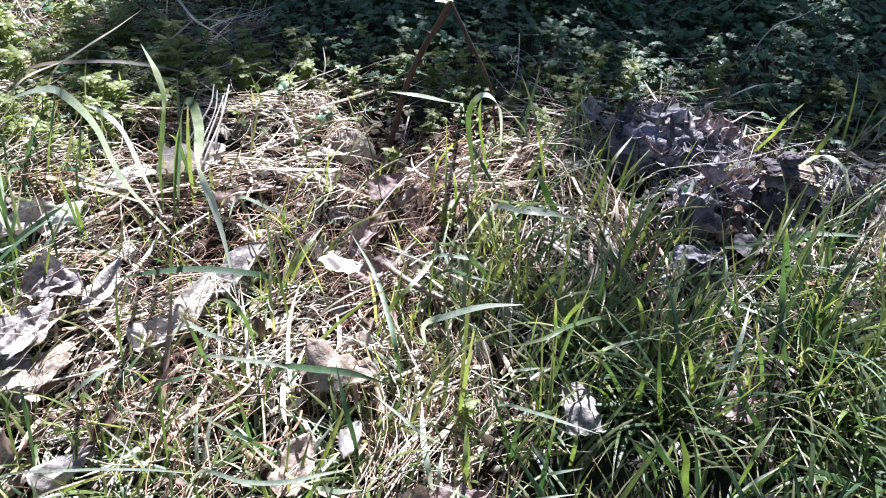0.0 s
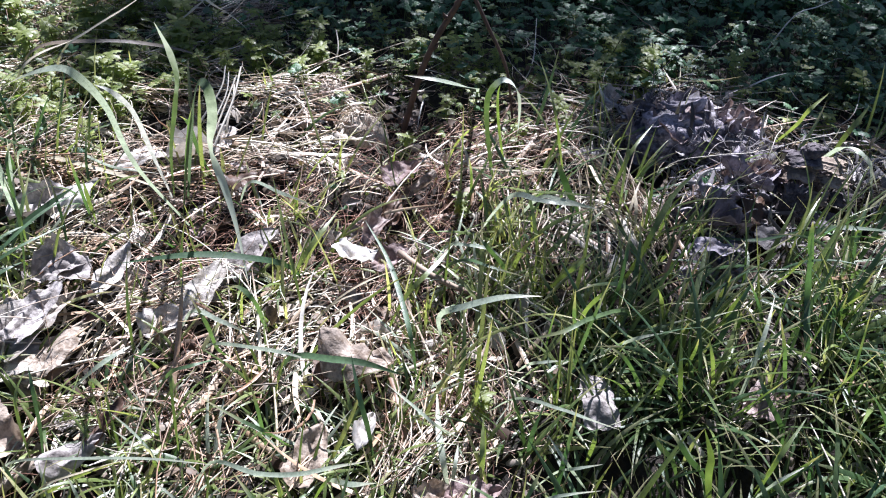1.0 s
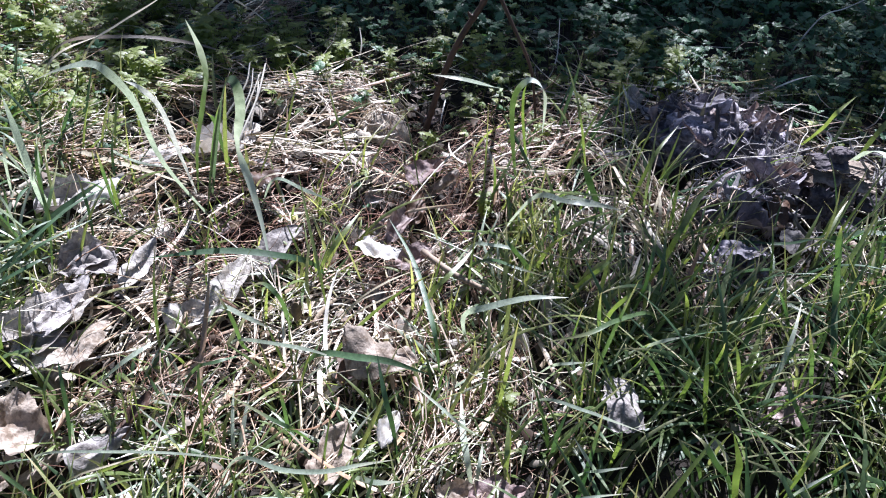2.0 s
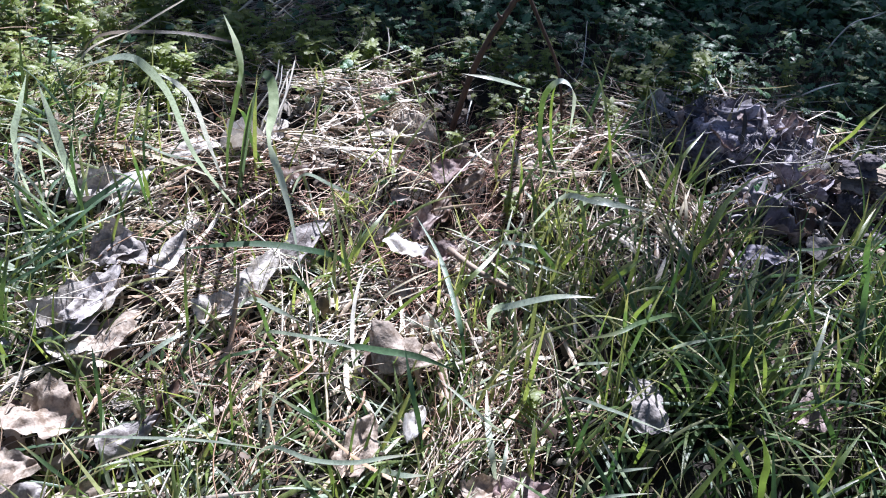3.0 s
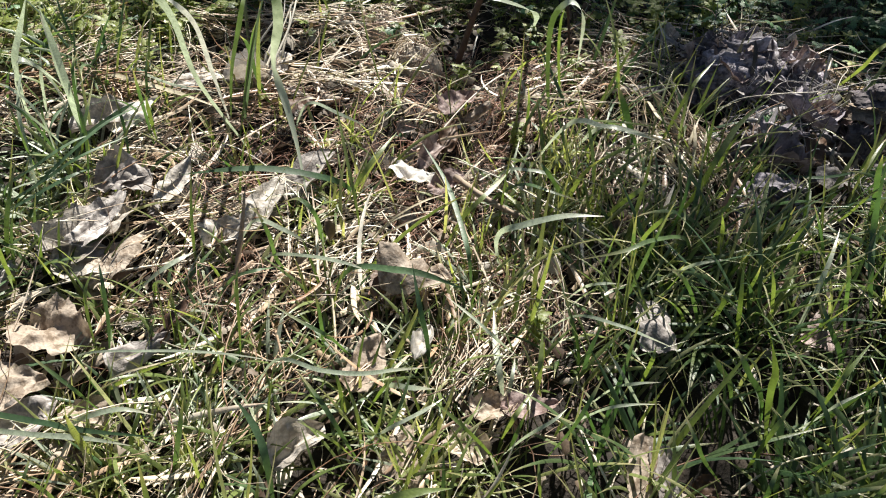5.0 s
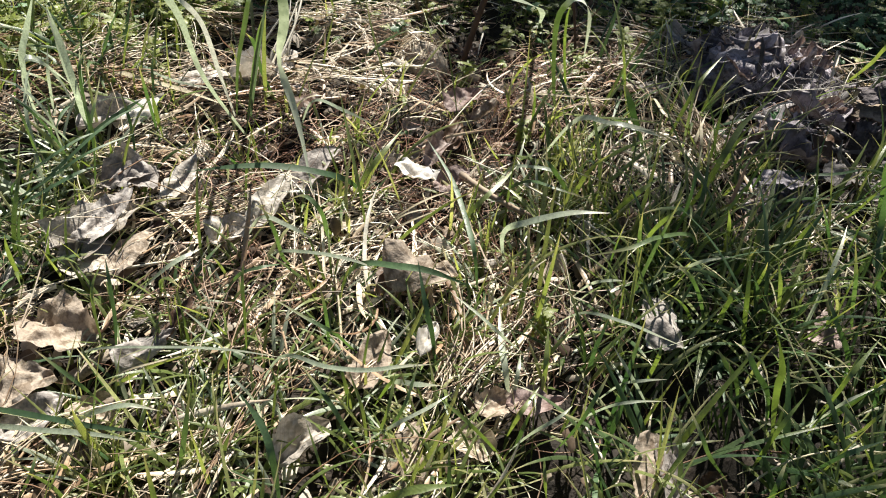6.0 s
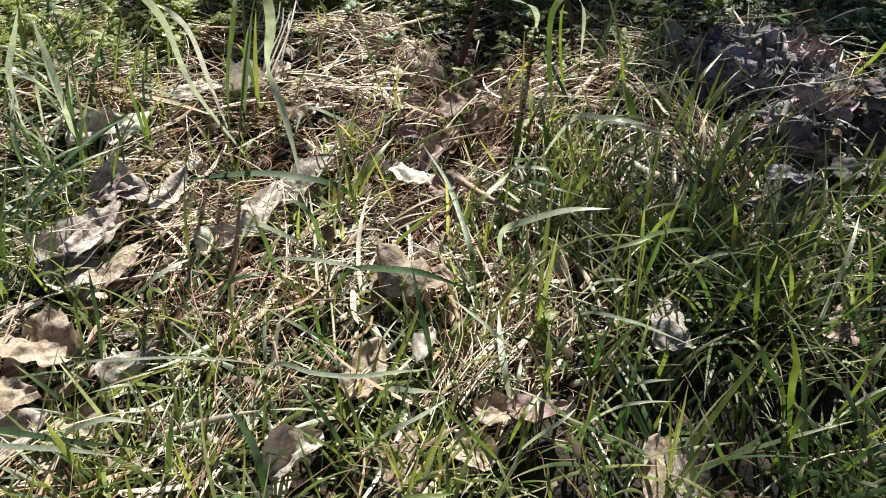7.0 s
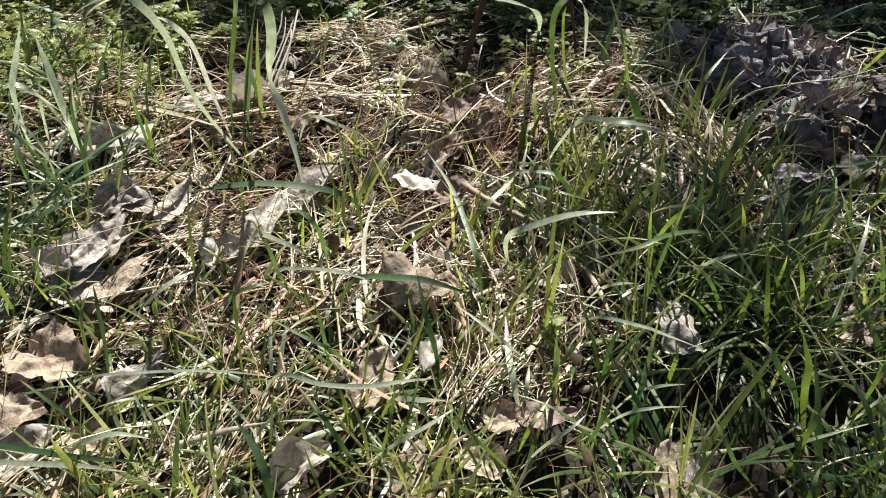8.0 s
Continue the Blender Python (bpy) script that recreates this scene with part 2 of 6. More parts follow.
DEAD = {
    "tan": plant_material("dead_leaf_tan", [(0.38, 0.31, 0.25), (0.5, 0.425, 0.35)], 0.2, 0.6, 0.3, island=False, shine=(1.0, 0.93, 0.82), veins=-0.13, blotch=0.4, stain_shade=(0.12, 0.08, 0.05), relief=0.9, relief_depth=0.0026, relief_scale=150),
    "grey": plant_material("dead_leaf_grey", [(0.3, 0.27, 0.255), (0.43, 0.395, 0.375)], 0.12, 0.55, 0.35, island=False, shine=(1.0, 0.93, 0.82), veins=-0.13, blotch=0.45, stain_shade=(0.13, 0.11, 0.1), relief=0.9, relief_depth=0.0026, relief_scale=150),
    "pale": plant_material("dead_leaf_pale", [(0.38, 0.345, 0.31), (0.5, 0.46, 0.42)], 0.15, 0.5, 0.4, island=False, shine=(1.0, 0.93, 0.82), veins=-0.13, blotch=0.35, stain_shade=(0.2, 0.17, 0.13), relief=0.9, relief_depth=0.0026, relief_scale=150),
    "white": plant_material("dead_leaf_white", [(0.58, 0.55, 0.52), (0.66, 0.63, 0.6)], 0.2, 0.4, 0.5, island=False, shine=(1.0, 0.93, 0.82), veins=-0.1, blotch=0.2, stain_shade=(0.4, 0.36, 0.3), relief=0.6, relief_depth=0.0012, relief_scale=150),
    "brown": plant_material("dead_leaf_brown", [(0.075, 0.04, 0.025), (0.13, 0.075, 0.045)], 0.15, 0.55, 0.4, island=False, shine=(1.0, 0.93, 0.82), veins=-0.13, blotch=0.4, relief=0.7, relief_depth=0.0016, relief_scale=150),
    "mauve": plant_material("dead_leaf_mauve", [(0.26, 0.19, 0.18), (0.36, 0.29, 0.27)], 0.15, 0.55, 0.35, island=False, shine=(1.0, 0.93, 0.82), veins=-0.13, blotch=0.5, stain_shade=(0.1, 0.06, 0.05), relief=0.9, relief_depth=0.0026, relief_scale=150),
    # weathered grey, lightened to stand for sun on the heap
    "bark": plant_material("dead_leaf_weathered", [(0.12, 0.106, 0.128), (0.37, 0.34, 0.385)], 0.06, 0.6, 0.3, island=False, shine=(1.0, 0.93, 0.82), veins=-0.13, blotch=0.5, stain_shade=(0.07, 0.055, 0.05), relief=0.7, relief_depth=0.0016, relief_scale=150),
}
M_WOOD = plant_material("brown_stalk_bark", [(0.05, 0.028, 0.019), (0.085, 0.046, 0.03)], 0.0, 0.6, 0.35, island=False, blotch=0.5)
M_STICK = plant_material("grey_stick_bark", [(0.2, 0.15, 0.11), (0.26, 0.2, 0.15)], 0.0, 0.7, 0.3, island=False, blotch=0.5)
M_CLOD = plant_material("dry_soil_clod", [(0.46, 0.39, 0.31), (0.56, 0.48, 0.39)], 0.0, 0.85, 0.2, island=False, blotch=0.5, blotch_scale=90, relief=0.9, relief_depth=0.002, relief_scale=260)
# near-black spots put the shade of the gaps into the colour
M_ROT = plant_material("rotten_wood", [(0.065, 0.055, 0.062), (0.14, 0.12, 0.13)], 0.0, 0.75, 0.2, island=False, blotch=0.8, blotch_scale=60, stain_shade=(0.018, 0.014, 0.018), relief=1.0, relief_depth=0.003, relief_scale=220)
# lighter brown copy that carries the warm light on the plate tops
M_ROT_BROWN = plant_material("brown_rotten_wood", [(0.26, 0.2, 0.15), (0.36, 0.29, 0.23)], 0.0, 0.7, 0.25, island=False, blotch=0.6, blotch_scale=60, stain_shade=(0.06, 0.04, 0.03), relief=1.0, relief_depth=0.002, relief_scale=220)
# strong blotches and near-black spots stand for lit sheets and shaded creases
M_WAD = plant_material("matted_leaves", [(0.24, 0.212, 0.245), (0.36, 0.325, 0.365)], 0.0, 0.55, 0.4, island=False, blotch=0.85, blotch_scale=80, stain_shade=(0.02, 0.016, 0.022), relief=1.0, relief_depth=0.004, relief_scale=170)
M_BARK = plant_material("shrub_bark", [(0.11, 0.085, 0.06), (0.14, 0.11, 0.08)], 0.0, 0.8, 0.2, island=False, blotch=0.5, blotch_scale=12)
M_SHRUB = plant_material("shrub_leaf", [(0.03, 0.07, 0.015), (0.06, 0.11, 0.025), (0.09, 0.14, 0.03)], 0.25, 0.45, 0.4)


# ---- mesh helpers ----
def mesh_of(name, verts, faces, uvs, material, smooth=True):
    """A mesh from arrays: verts (n, 3), faces (m, k) all of one size, uvs (n, 2) by vertex."""
    me = bpy.data.meshes.new(name)
    n, (m, k) = len(verts), faces.shape
    me.vertices.add(n)
    me.vertices.foreach_set("co", np.ascontiguousarray(verts, dtype=np.float32).ravel())
    me.loops.add(m * k)
    me.loops.foreach_set("vertex_index", np.ascontiguousarray(faces, dtype=np.int32).ravel())
    me.polygons.add(m)
    me.polygons.foreach_set("loop_start", np.arange(0, m * k, k, dtype=np.int32))
    me.polygons.foreach_set("use_smooth", np.full(m, smooth))
    me.update(calc_edges=True)
    layer = me.uv_layers.new(name="UVMap")
    layer.data.foreach_set("uv", np.ascontiguousarray(uvs[faces.ravel()], dtype=np.float32).ravel())
    me.materials.append(material)
    return me


def unit(v):
    return v / np.maximum(np.linalg.norm(v, axis=-1, keepdims=True), 1e-9)


def ribbons(C, S, W, fold=0.25):
    """Folded ribbons: centre lines C (n, k, 3), sides S (n, k, 3), half widths W (n, k)."""
    n, k, _ = C.shape
    T = unit(np.gradient(C, axis=1))
    S = unit(S - T * np.sum(S * T, axis=2, keepdims=True))
    N = np.cross(S, T)
    w = W[..., None]
    V = np.stack([C - S * w + N * w * fold, C, C + S * w + N * w * fold], axis=2).reshape(-1, 3)
    idx = np.arange(n * k * 3).reshape(n, k, 3)
    a = np.stack([idx[:, :-1, :-1], idx[:, :-1, 1:], idx[:, 1:, 1:], idx[:, 1:, :-1]], axis=-1).reshape(-1, 4)
    uv = np.stack([np.broadcast_to(np.array([0, 0.5, 1.0]), (n, k, 3)),
                   np.broadcast_to(np.linspace(0, 1, k)[None, :, None], (n, k, 3))], axis=-1).reshape(-1, 2)
    return V, a, uv


def stems(C, R, sides=3):
    """Thin stems: centre lines C (n, k, 3), radii R (n, k)."""
    n, k, _ = C.shape
    T = unit(np.gradient(C, axis=1))
    up = np.broadcast_to(np.array([0.13, 0.21, 0.97]), T.shape)
    A = unit(np.cross(T, up) + 1e-6)
    B = np.cross(A, T)
    ang = np.arange(sides) * 2 * np.pi / sides
    V = (C[:, :, None, :] + R[:, :, None, None] * (A[:, :, None, :] * np.cos(ang)[None, None, :, None] + B[:, :, None, :] * np.sin(ang)[None, None, :, None])).reshape(-1, 3)
    idx = np.arange(n * k * sides).reshape(n, k, sides)
    nxt = np.roll(idx, -1, axis=2)
    a = np.stack([idx[:, :-1], nxt[:, :-1], nxt[:, 1:], idx[:, 1:]], axis=-1).reshape(-1, 4)
    uv = np.stack([np.broadcast_to(np.arange(sides) / sides, (n, k, sides)),
                   np.broadcast_to(np.linspace(0, 1, k)[None, :, None], (n, k, sides))], axis=-1).reshape(-1, 2)
    return V, a, uv


def arcs(base, length, azimuth, rise, bend, sway, k):
    """Centre lines that leave base at the angle rise, lose bend on the way and turn aside by sway. Also their sides."""
    s = np.linspace(0, 1, k)[None, :]
    el = rise[:, None] - bend[:, None] * s ** 1.3
    az = azimuth[:, None] + sway[:, None] * s
    step = np.stack([np.cos(el) * np.cos(az), np.cos(el) * np.sin(az), np.sin(el)], axis=-1) * (length / (k - 1))[:, None, None]
    C = base[:, None, :] + np.cumsum(np.concatenate([np.zeros((len(base), 1, 3)), step[:, 1:]], axis=1), axis=1)
    S = np.stack([-np.sin(az), np.cos(az), np.zeros_like(az)], axis=-1)
    return C, S


def smooth_line(points, k):
    """A smooth line of k points through the given ones."""
    P = np.array(points, dtype=float)
    P = np.concatenate([[2 * P[0] - P[1]], P, [2 * P[-1] - P[-2]]])
    out = []
    for u in np.linspace(0, len(P) - 3, k):
        i = min(int(u), len(P) - 4)
        f = u - i
        a, b, c, d = P[i:i + 4]
        out.append(0.5 * (2 * b + (c - a) * f + (2 * a - 5 * b + 4 * c - d) * f * f + (3 * b - a - 3 * c + d) * f ** 3))
    return np.array(out)


def part(name, me, parent, label=""):
    ob = new(name, me)
    ob.parent = parent
    if label:
        ob["label"] = label
    return ob


# small hollows in the litter: place, radius and depth
HOLLOWS = ((-0.48, 0.55, 0.05, 0.03), (-0.49, 0.61, 0.045, 0.028), (-0.27, 0.63, 0.06, 0.03), (-0.2, 0.71, 0.035, 0.02), (0.14, 0.37, 0.05, 0.03),
           (-0.045, 0.9, 0.05, 0.025), (-0.05, 0.81, 0.05, 0.025), (0.33, 0.67, 0.04, 0.035), (0.4, 0.74, 0.045, 0.045), (0.04, 0.65, 0.035, 0.02),
           (0.0, 0.55, 0.035, 0.02), (0.1, 0.35, 0.04, 0.025), (-0.13, 0.28, 0.04, 0.02), (-0.35, 0.31, 0.035, 0.02), (-0.11, 0.62, 0.03, 0.02),
           (0.235, 0.815, 0.03, 0.04), (0.465, 0.745, 0.04, 0.05), (0.45, 0.80, 0.032, 0.04), (0.255, 0.843, 0.022, 0.04), (0.31, 0.80, 0.022, 0.035), (0.24, 0.37, 0.04, 0.03), (0.33, 0.41, 0.045, 0.03), (0.2, 0.44, 0.03, 0.025))

# and many smaller gaps between the bunches of straw
GAPS = random.Random(5)
HOLLOWS += tuple((GAPS.uniform(-0.55, 0.3), GAPS.uniform(0.24, 0.88), GAPS.uniform(0.012, 0.028), GAPS.uniform(0.018, 0.032)) for _ in range(36))
HOLLOWS += tuple((GAPS.uniform(-0.16, 0.1), GAPS.uniform(0.47, 0.74), GAPS.uniform(0.012, 0.026), GAPS.uniform(0.022, 0.034)) for _ in range(12))


def hollow(x, y, margin=1.0):
    """How deep a place lies in one of the hollows, in metres."""
    v = np.zeros_like(np.asarray(x, dtype=float))
    for hx, hy, r, depth in HOLLOWS:
        v = np.maximum(v, depth * np.exp(-(((x - hx) ** 2 + (y - hy) ** 2) / (r * margin) ** 2) ** 2))
    return v


def ground_height(x, y):
    x, y = np.asarray(x, dtype=float), np.asarray(y, dtype=float)
    near = np.clip((2.6 - np.hypot(x, y - 0.7)) / 0.8, 0, 1)
    bumps = (0.5 * np.sin(x * 17 + 1.3 * np.sin(y * 11)) * np.cos(y * 15 + x * 5) + 0.35 * np.sin(x * 41 + y * 23) * np.sin(y * 37 - x * 13))
    return near * (0.012 * bumps - 0.007) - hollow(x, y)


def smoothstep(a, b, v):
    t = np.clip((v - a) / (b - a), 0, 1)
    return t * t * (3 - 2 * t)


def patchy(x, y, f, seed):
    """Soft clumps between 0 and 1."""
    v = np.zeros_like(x)
    for i in range(4):
        a = seed * 1.7 + i * 2.4
        v += np.sin(f * (1 + 0.6 * i) * (x * np.cos(a) + y * np.sin(a)) + seed * 3.1 + i)
    return np.clip(0.5 + v * 0.22, 0, 1)


def weeds_from(x):
    """Where the low weeds begin behind the straw."""
    return 0.93 - 0.03 * smoothstep(-0.08, 0.0, x) * smoothstep(0.16, 0.08, x) + 0.03 * smoothstep(0.1, 0.3, x) - 0.09 * smoothstep(0.36, 0.46, x) - 0.16 * smoothstep(-0.3, -0.55, x)


CLODS = ((-0.177, 0.936, 0.034, 1), (-0.123, 0.864, 0.034, 2))
HEAP = ((0.29, 0.87, 0.08), (0.36, 0.76, 0.085), (0.47, 0.80, 0.07), (0.35, 0.69, 0.05))


def on_heap(x, y):
    """1 on the heap of weathered litter, 0 away from it."""
    v = np.zeros_like(np.asarray(x, dtype=float))
    for hx, hy, r in HEAP:
        v = np.maximum(v, np.exp(-(((x - hx) ** 2 + (y - hy) ** 2) / r ** 2) ** 2))
    return v


def grass_share(x, y):
    """How thick the green grass stands."""
    right = smoothstep(-0.09, 0.07, x + 0.12 * (y - 0.5)) * smoothstep(0.86, 0.66, y + 0.35 * smoothstep(0.2, 0.42, x) * smoothstep(0.6, 0.75, y))
    left = 0.85 * smoothstep(-0.36, -0.46, x) * smoothstep(0.42, 0.56, y) * smoothstep(0.85, 0.7, y)
    right = right * (1 - 0.65 * smoothstep(0.0, 0.06, x) * smoothstep(0.26, 0.17, x) * smoothstep(0.58, 0.66, y))
    front = 0.85 * smoothstep(0.6, 0.4, y) * (0.35 + 0.65 * patchy(x, y, 19, 15))
    thin = 0.22 * smoothstep(0.95, 0.85, y)
    return np.clip(np.maximum.reduce([right, left, front, thin + 0 * x]), 0, 1) * (1 - 0.9 * on_heap(x, y))


def fade_out(x, y):
    """1 in the middle of the place, falling to 0 over an uneven edge."""
    d = np.hypot(x / 1.45, (y - 0.75) / 1.3) + 0.16 * (patchy(x, y, 7, 11) - 0.5)
    return smoothstep(1.0, 0.62, d)


def scatter(count, x0, x1, y0, y1, density):
    x, y = rng.uniform(x0, x1, count), rng.uniform(y0, y1, count)
    keep = rng.uniform(0, 1, count) < density(x, y)
    return x[keep], y[keep]


def on_ground(x, y, lift):
    return np.stack([x, y, ground_height(x, y) + lift], axis=-1)


# ---- ground: one sheet, fine near the walk and coarse to the horizon ----
def build_ground():
    edge = np.concatenate([-np.geomspace(2.4, 400, 16)[::-1], np.linspace(-2.2, 2.2, 300), np.geomspace(2.4, 400, 16)])
    X, Y = np.meshgrid(edge, edge + 0.7, indexing="ij")
    V = np.stack([X, Y, ground_height(X, Y) - 0.0], axis=-1).reshape(-1, 3)
    n = len(edge)
    i = np.arange(n * n).reshape(n, n)
    F = np.stack([i[:-1, :-1], i[1:, :-1], i[1:, 1:], i[:-1, 1:]], axis=-1).reshape(-1, 4)
    ob = new("ground", mesh_of("ground", V, F, V[:, :2].copy(), M_SOIL))
    tagged(ob, "dark brown soil under straw and leaf litter", "ground", kind="structure")


build_ground()


# ---- single grass blades and stalks ----
BLADE_LABEL = {
    "green": "mid green grass blade rising from dry straw", "dark": "dark bluish green broad grass blade over straw",
    "pale": "grass blade bent over the litter, sun sheen in its pale green", "lime": "grass blade with a backlit yellow-green glow put into its colour",
    "turned": "tall green grass blade, sunlight put in white on its bent tip", "straw": "dry straw-coloured grass blade lying on the litter", "stalk": "thin bleached dry stalk leaning over the weeds",
    "brown": "dry brown grass blade arched over low weeds", "folded": "broad grass blade folded over, shade put in dark above, pale below",
    "white": "slender whitish grass blade standing in straw", "striped": "tall bluish grass blade with pale stripes",
}


def blade(kind, width, *points, pinch=None):
    """One blade from its root through the given places to its tip."""
    P = [np.array(p) for p in points]
    if P[0][2] > 0.012:
        way = P[0] - P[1]
        way[2] = 0
        root = P[0] + way / max(np.linalg.norm(way), 1e-6) * P[0][2] * 0.7
        root[2] = float(ground_height(root[0], root[1])) - 0.003
        P.insert(0, root)
    k = 26
    C = smooth_line(P, k)
    origin = P[0].copy()
    C = C - origin
    if kind == "stalk":
        V, F, U = stems(C[None], (width * 0.5 * np.linspace(1, 0.5, k))[None], 6)
    else:
        T = unit(np.gradient(C, axis=0))
        # lying stretches face up, upright ones face sideways
        upright = smoothstep(0.72, 0.95, np.abs(T[:, 2]))[:, None]
        side = unit(np.cross(T, np.array([0.0, -0.35, 1.0]) * (1 - upright) + np.array([0.0, -1.0, 0.3]) * upright))
        for q in range(1, k):
            if side[q] @ side[q - 1] < 0:
                side[q] = -side[q]
            side[q] = side[q] * 0.45 + side[q - 1] * 0.55
            side[q] = side[q] / np.linalg.norm(side[q])
        twist = np.linspace(-0.25, 0.25, k)[:, None] * rng.normal(0, 1)
        side = unit(side + np.cross(T, side) * twist)
        s = np.linspace(0, 1, k)
        w = width * 0.34 * np.minimum(1, 0.3 + 1.9 * s) * np.minimum(1, (1 - s) * 3.2 + 0.01) ** 0.85
        w = w * (1 + 0.05 * np.sin(s * 23 + width * 9000))
        if pinch:
            w = w * (1 - 0.65 * np.exp(-((s - pinch) / 0.035) ** 2))
        V, F, U = ribbons(C[None], side[None], w[None], rng.uniform(0.05, 0.2))
    name = {"stalk": "dry_stalk", "straw": "dry_grass", "brown": "dry_grass"}.get(kind, "grass_shoot")
    ob = new(name, mesh_of(name, V, F, U, BLADE[kind]))
    ob.location = origin
    cat = {"stalk": "dry stalk", "straw": "dry grass", "brown": "dry grass"}.get(kind, "grass blade")
    tagged(ob, BLADE_LABEL[kind], cat, {"grass blade": "tall grass blades", "dry grass": "dry grass blades", "dry stalk": "dry stalks"}[cat])


# ---- fallen leaves ----
LEAF_LABEL = {
    "tan": "dry tan fallen leaf curled on the straw", "grey": "weathered grey fallen leaf lying among straw",
    "pale": "bleached pale fallen leaf on the straw", "white": "small white leaf over dark straw", "brown": "dark brown shrivelled leaf in the litter",
    "mauve": "reddish grey crumpled dead leaf in the straw", "bark": "grey weathered leaf scrap on a heap of litter",
}


def leaf_mesh(name, length, width, curl, material, seed, crumple=1.0):
    """A dry leaf with a worn edge, curled across and crumpled, its middle at the origin."""
    r = np.random.default_rng(seed)
    nu, nv = 17, 23
    v = np.linspace(0, 1, nv)
    # part of the leaf may be torn off at either end
    torn = r.uniform(0.0, 0.3, 2) * (r.random(2) < 0.55)
    half = np.sin(np.pi * (torn[0] + v * (1 - torn[0] - torn[1])) ** 0.82) ** 0.7
    half[0], half[-1] = max(0.05, half[0] * 0.6), max(0.02, half[-1] * 0.6)
    worn = []
    for _ in range(2):
        edge = np.interp(v, np.linspace(0, 1, 8), r.uniform(0.8, 1.1, 8)) + r.normal(0, 0.035, nv)
        for _ in range(2):
            edge = edge * (1 - r.uniform(0.03, 0.16) * np.clip(1 - np.abs(v - r.uniform(0.1, 0.9)) / 0.07, 0, 1))
        worn.append(edge)
    u = np.linspace(-1, 1, nu)
    U, Vv = np.meshgrid(u, v, indexing="xy")
    w = width * 0.5 * half[:, None] * np.where(U < 0, worn[0][:, None], worn[1][:, None])
    X = (Vv - 0.5) * length
    Y = U * w
    bend = curl * 2.2
    a = Y / max(width, 1e-6) * bend * 2
    rad = width / (2 * bend) if abs(bend) > 1e-3 else 1e6
    Z = rad * (1 - np.cos(a))
    Y = rad * np.sin(a)
    Z = Z + r.normal(0, 0.14) * length * (Vv - 0.5) ** 2 * 2
    f = r.uniform(0, 6, 6)
    # uneven dents, larger and smaller
    for gu, gv, amp in ((4, 5, 0.055), (8, 10, 0.016)):
        dents = r.normal(0, 1, (gv + 1, gu + 1))
        a, c = (U + 1) / 2 * (gu - 1e-6), Vv * (gv - 1e-6)
        i, j = a.astype(int), c.astype(int)
        a, c = a - i, c - j
        Z = Z + crumple * amp * width * ((dents[j, i] * (1 - a) + dents[j, i + 1] * a) * (1 - c) + (dents[j + 1, i] * (1 - a) + dents[j + 1, i + 1] * a) * c)
    Z = Z + 0.55 * width * 0.035 * (np.sin(X / length * 9 + f[0]) * np.sin(Y / width * 7 + f[1]) + 0.6 * np.sin(X / length * 21 + Y / width * 12 + f[2]) + 0.45 * np.sin(Y / width * 25 - X / length * 15 + f[3]))
    # sharp creases
    for _ in range(5):
        q, o, amp = r.uniform(0, 3.14), r.uniform(-0.4, 0.4), crumple * r.uniform(0.04, 0.10) * r.choice([-1, 1])
        Z = Z + amp * width * np.exp(-np.abs((X / length * np.cos(q) + Y / width * np.sin(q) - o) * 7)) * (0.4 + 0.6 * np.abs(np.sin(X / length * 5 + q)))
    Z = Z - 0.05 * width * np.exp(-(U * 5) ** 2) + r.normal(0, 0.35) * crumple * np.abs(Y)
    twist = r.normal(0, 0.2) * (Vv - 0.5)
    Y, Z = Y * np.cos(twist) - Z * np.sin(twist), Y * np.sin(twist) + Z * np.cos(twist)
    Z = Z - Z.mean()
    V = np.stack([X, Y, Z], axis=-1).reshape(-1, 3)
    i = np.arange(nu * nv).reshape(nv, nu)
    F = np.stack([i[:-1, :-1], i[:-1, 1:], i[1:, 1:], i[1:, :-1]], axis=-1).reshape(-1, 4)
    UV = np.stack([(U + 1) / 2, Vv], axis=-1).reshape(-1, 2)
    return mesh_of(name, V, F, UV, material)


LEAF_SEED = [100]


LEAF_SPOTS = [(cx, cy, 1.3 * r) for cx, cy, r, seed in CLODS]


def clear_of_leaves(x, y):
    """1 away from the large leaves, small on top of them."""
    away = np.ones_like(x)
    for lx, ly, lr in LEAF_SPOTS:
        away = np.minimum(away, 0.5 + 0.5 * smoothstep(0.5 * lr, 1.05 * lr, np.hypot(x - lx, y - ly)))
    return away


def dead_leaf(kind, at, length, width, turn, lean, pitch, curl):
    LEAF_SEED[0] += 1
    LEAF_SPOTS.append((at[0], at[1], 0.55 * length))
    name = "leaf_scrap" if kind == "bark" else "fallen_leaf"
    ob = new(name, leaf_mesh(name, length, width, curl, DEAD[kind], LEAF_SEED[0], 2.2 if kind == "bark" else 1.15))
    ob.matrix_world = pose(*at) @ pose(0, 0, 0, 0, 0, turn) @ pose(0, 0, 0, lean * 0.7, -pitch * 0.4 * math.sin(radians(turn)), 0)
    tagged(ob, LEAF_LABEL[kind], "fallen leaf", "litter heap" if kind == "bark" else "fallen leaves")


blade('turned', 0.0090, (-0.318, 0.705, 0.000), (-0.290, 0.668, 0.090), (-0.262, 0.640, 0.160), (-0.241, 0.614, 0.210), (-0.239, 0.608, 0.237), (-0.240, 0.604, 0.252), (-0.243, 0.600, 0.270))
blade('green', 0.0055, (-0.296, 0.668, 0.000), (-0.262, 0.655, 0.120), (-0.246, 0.650, 0.165))
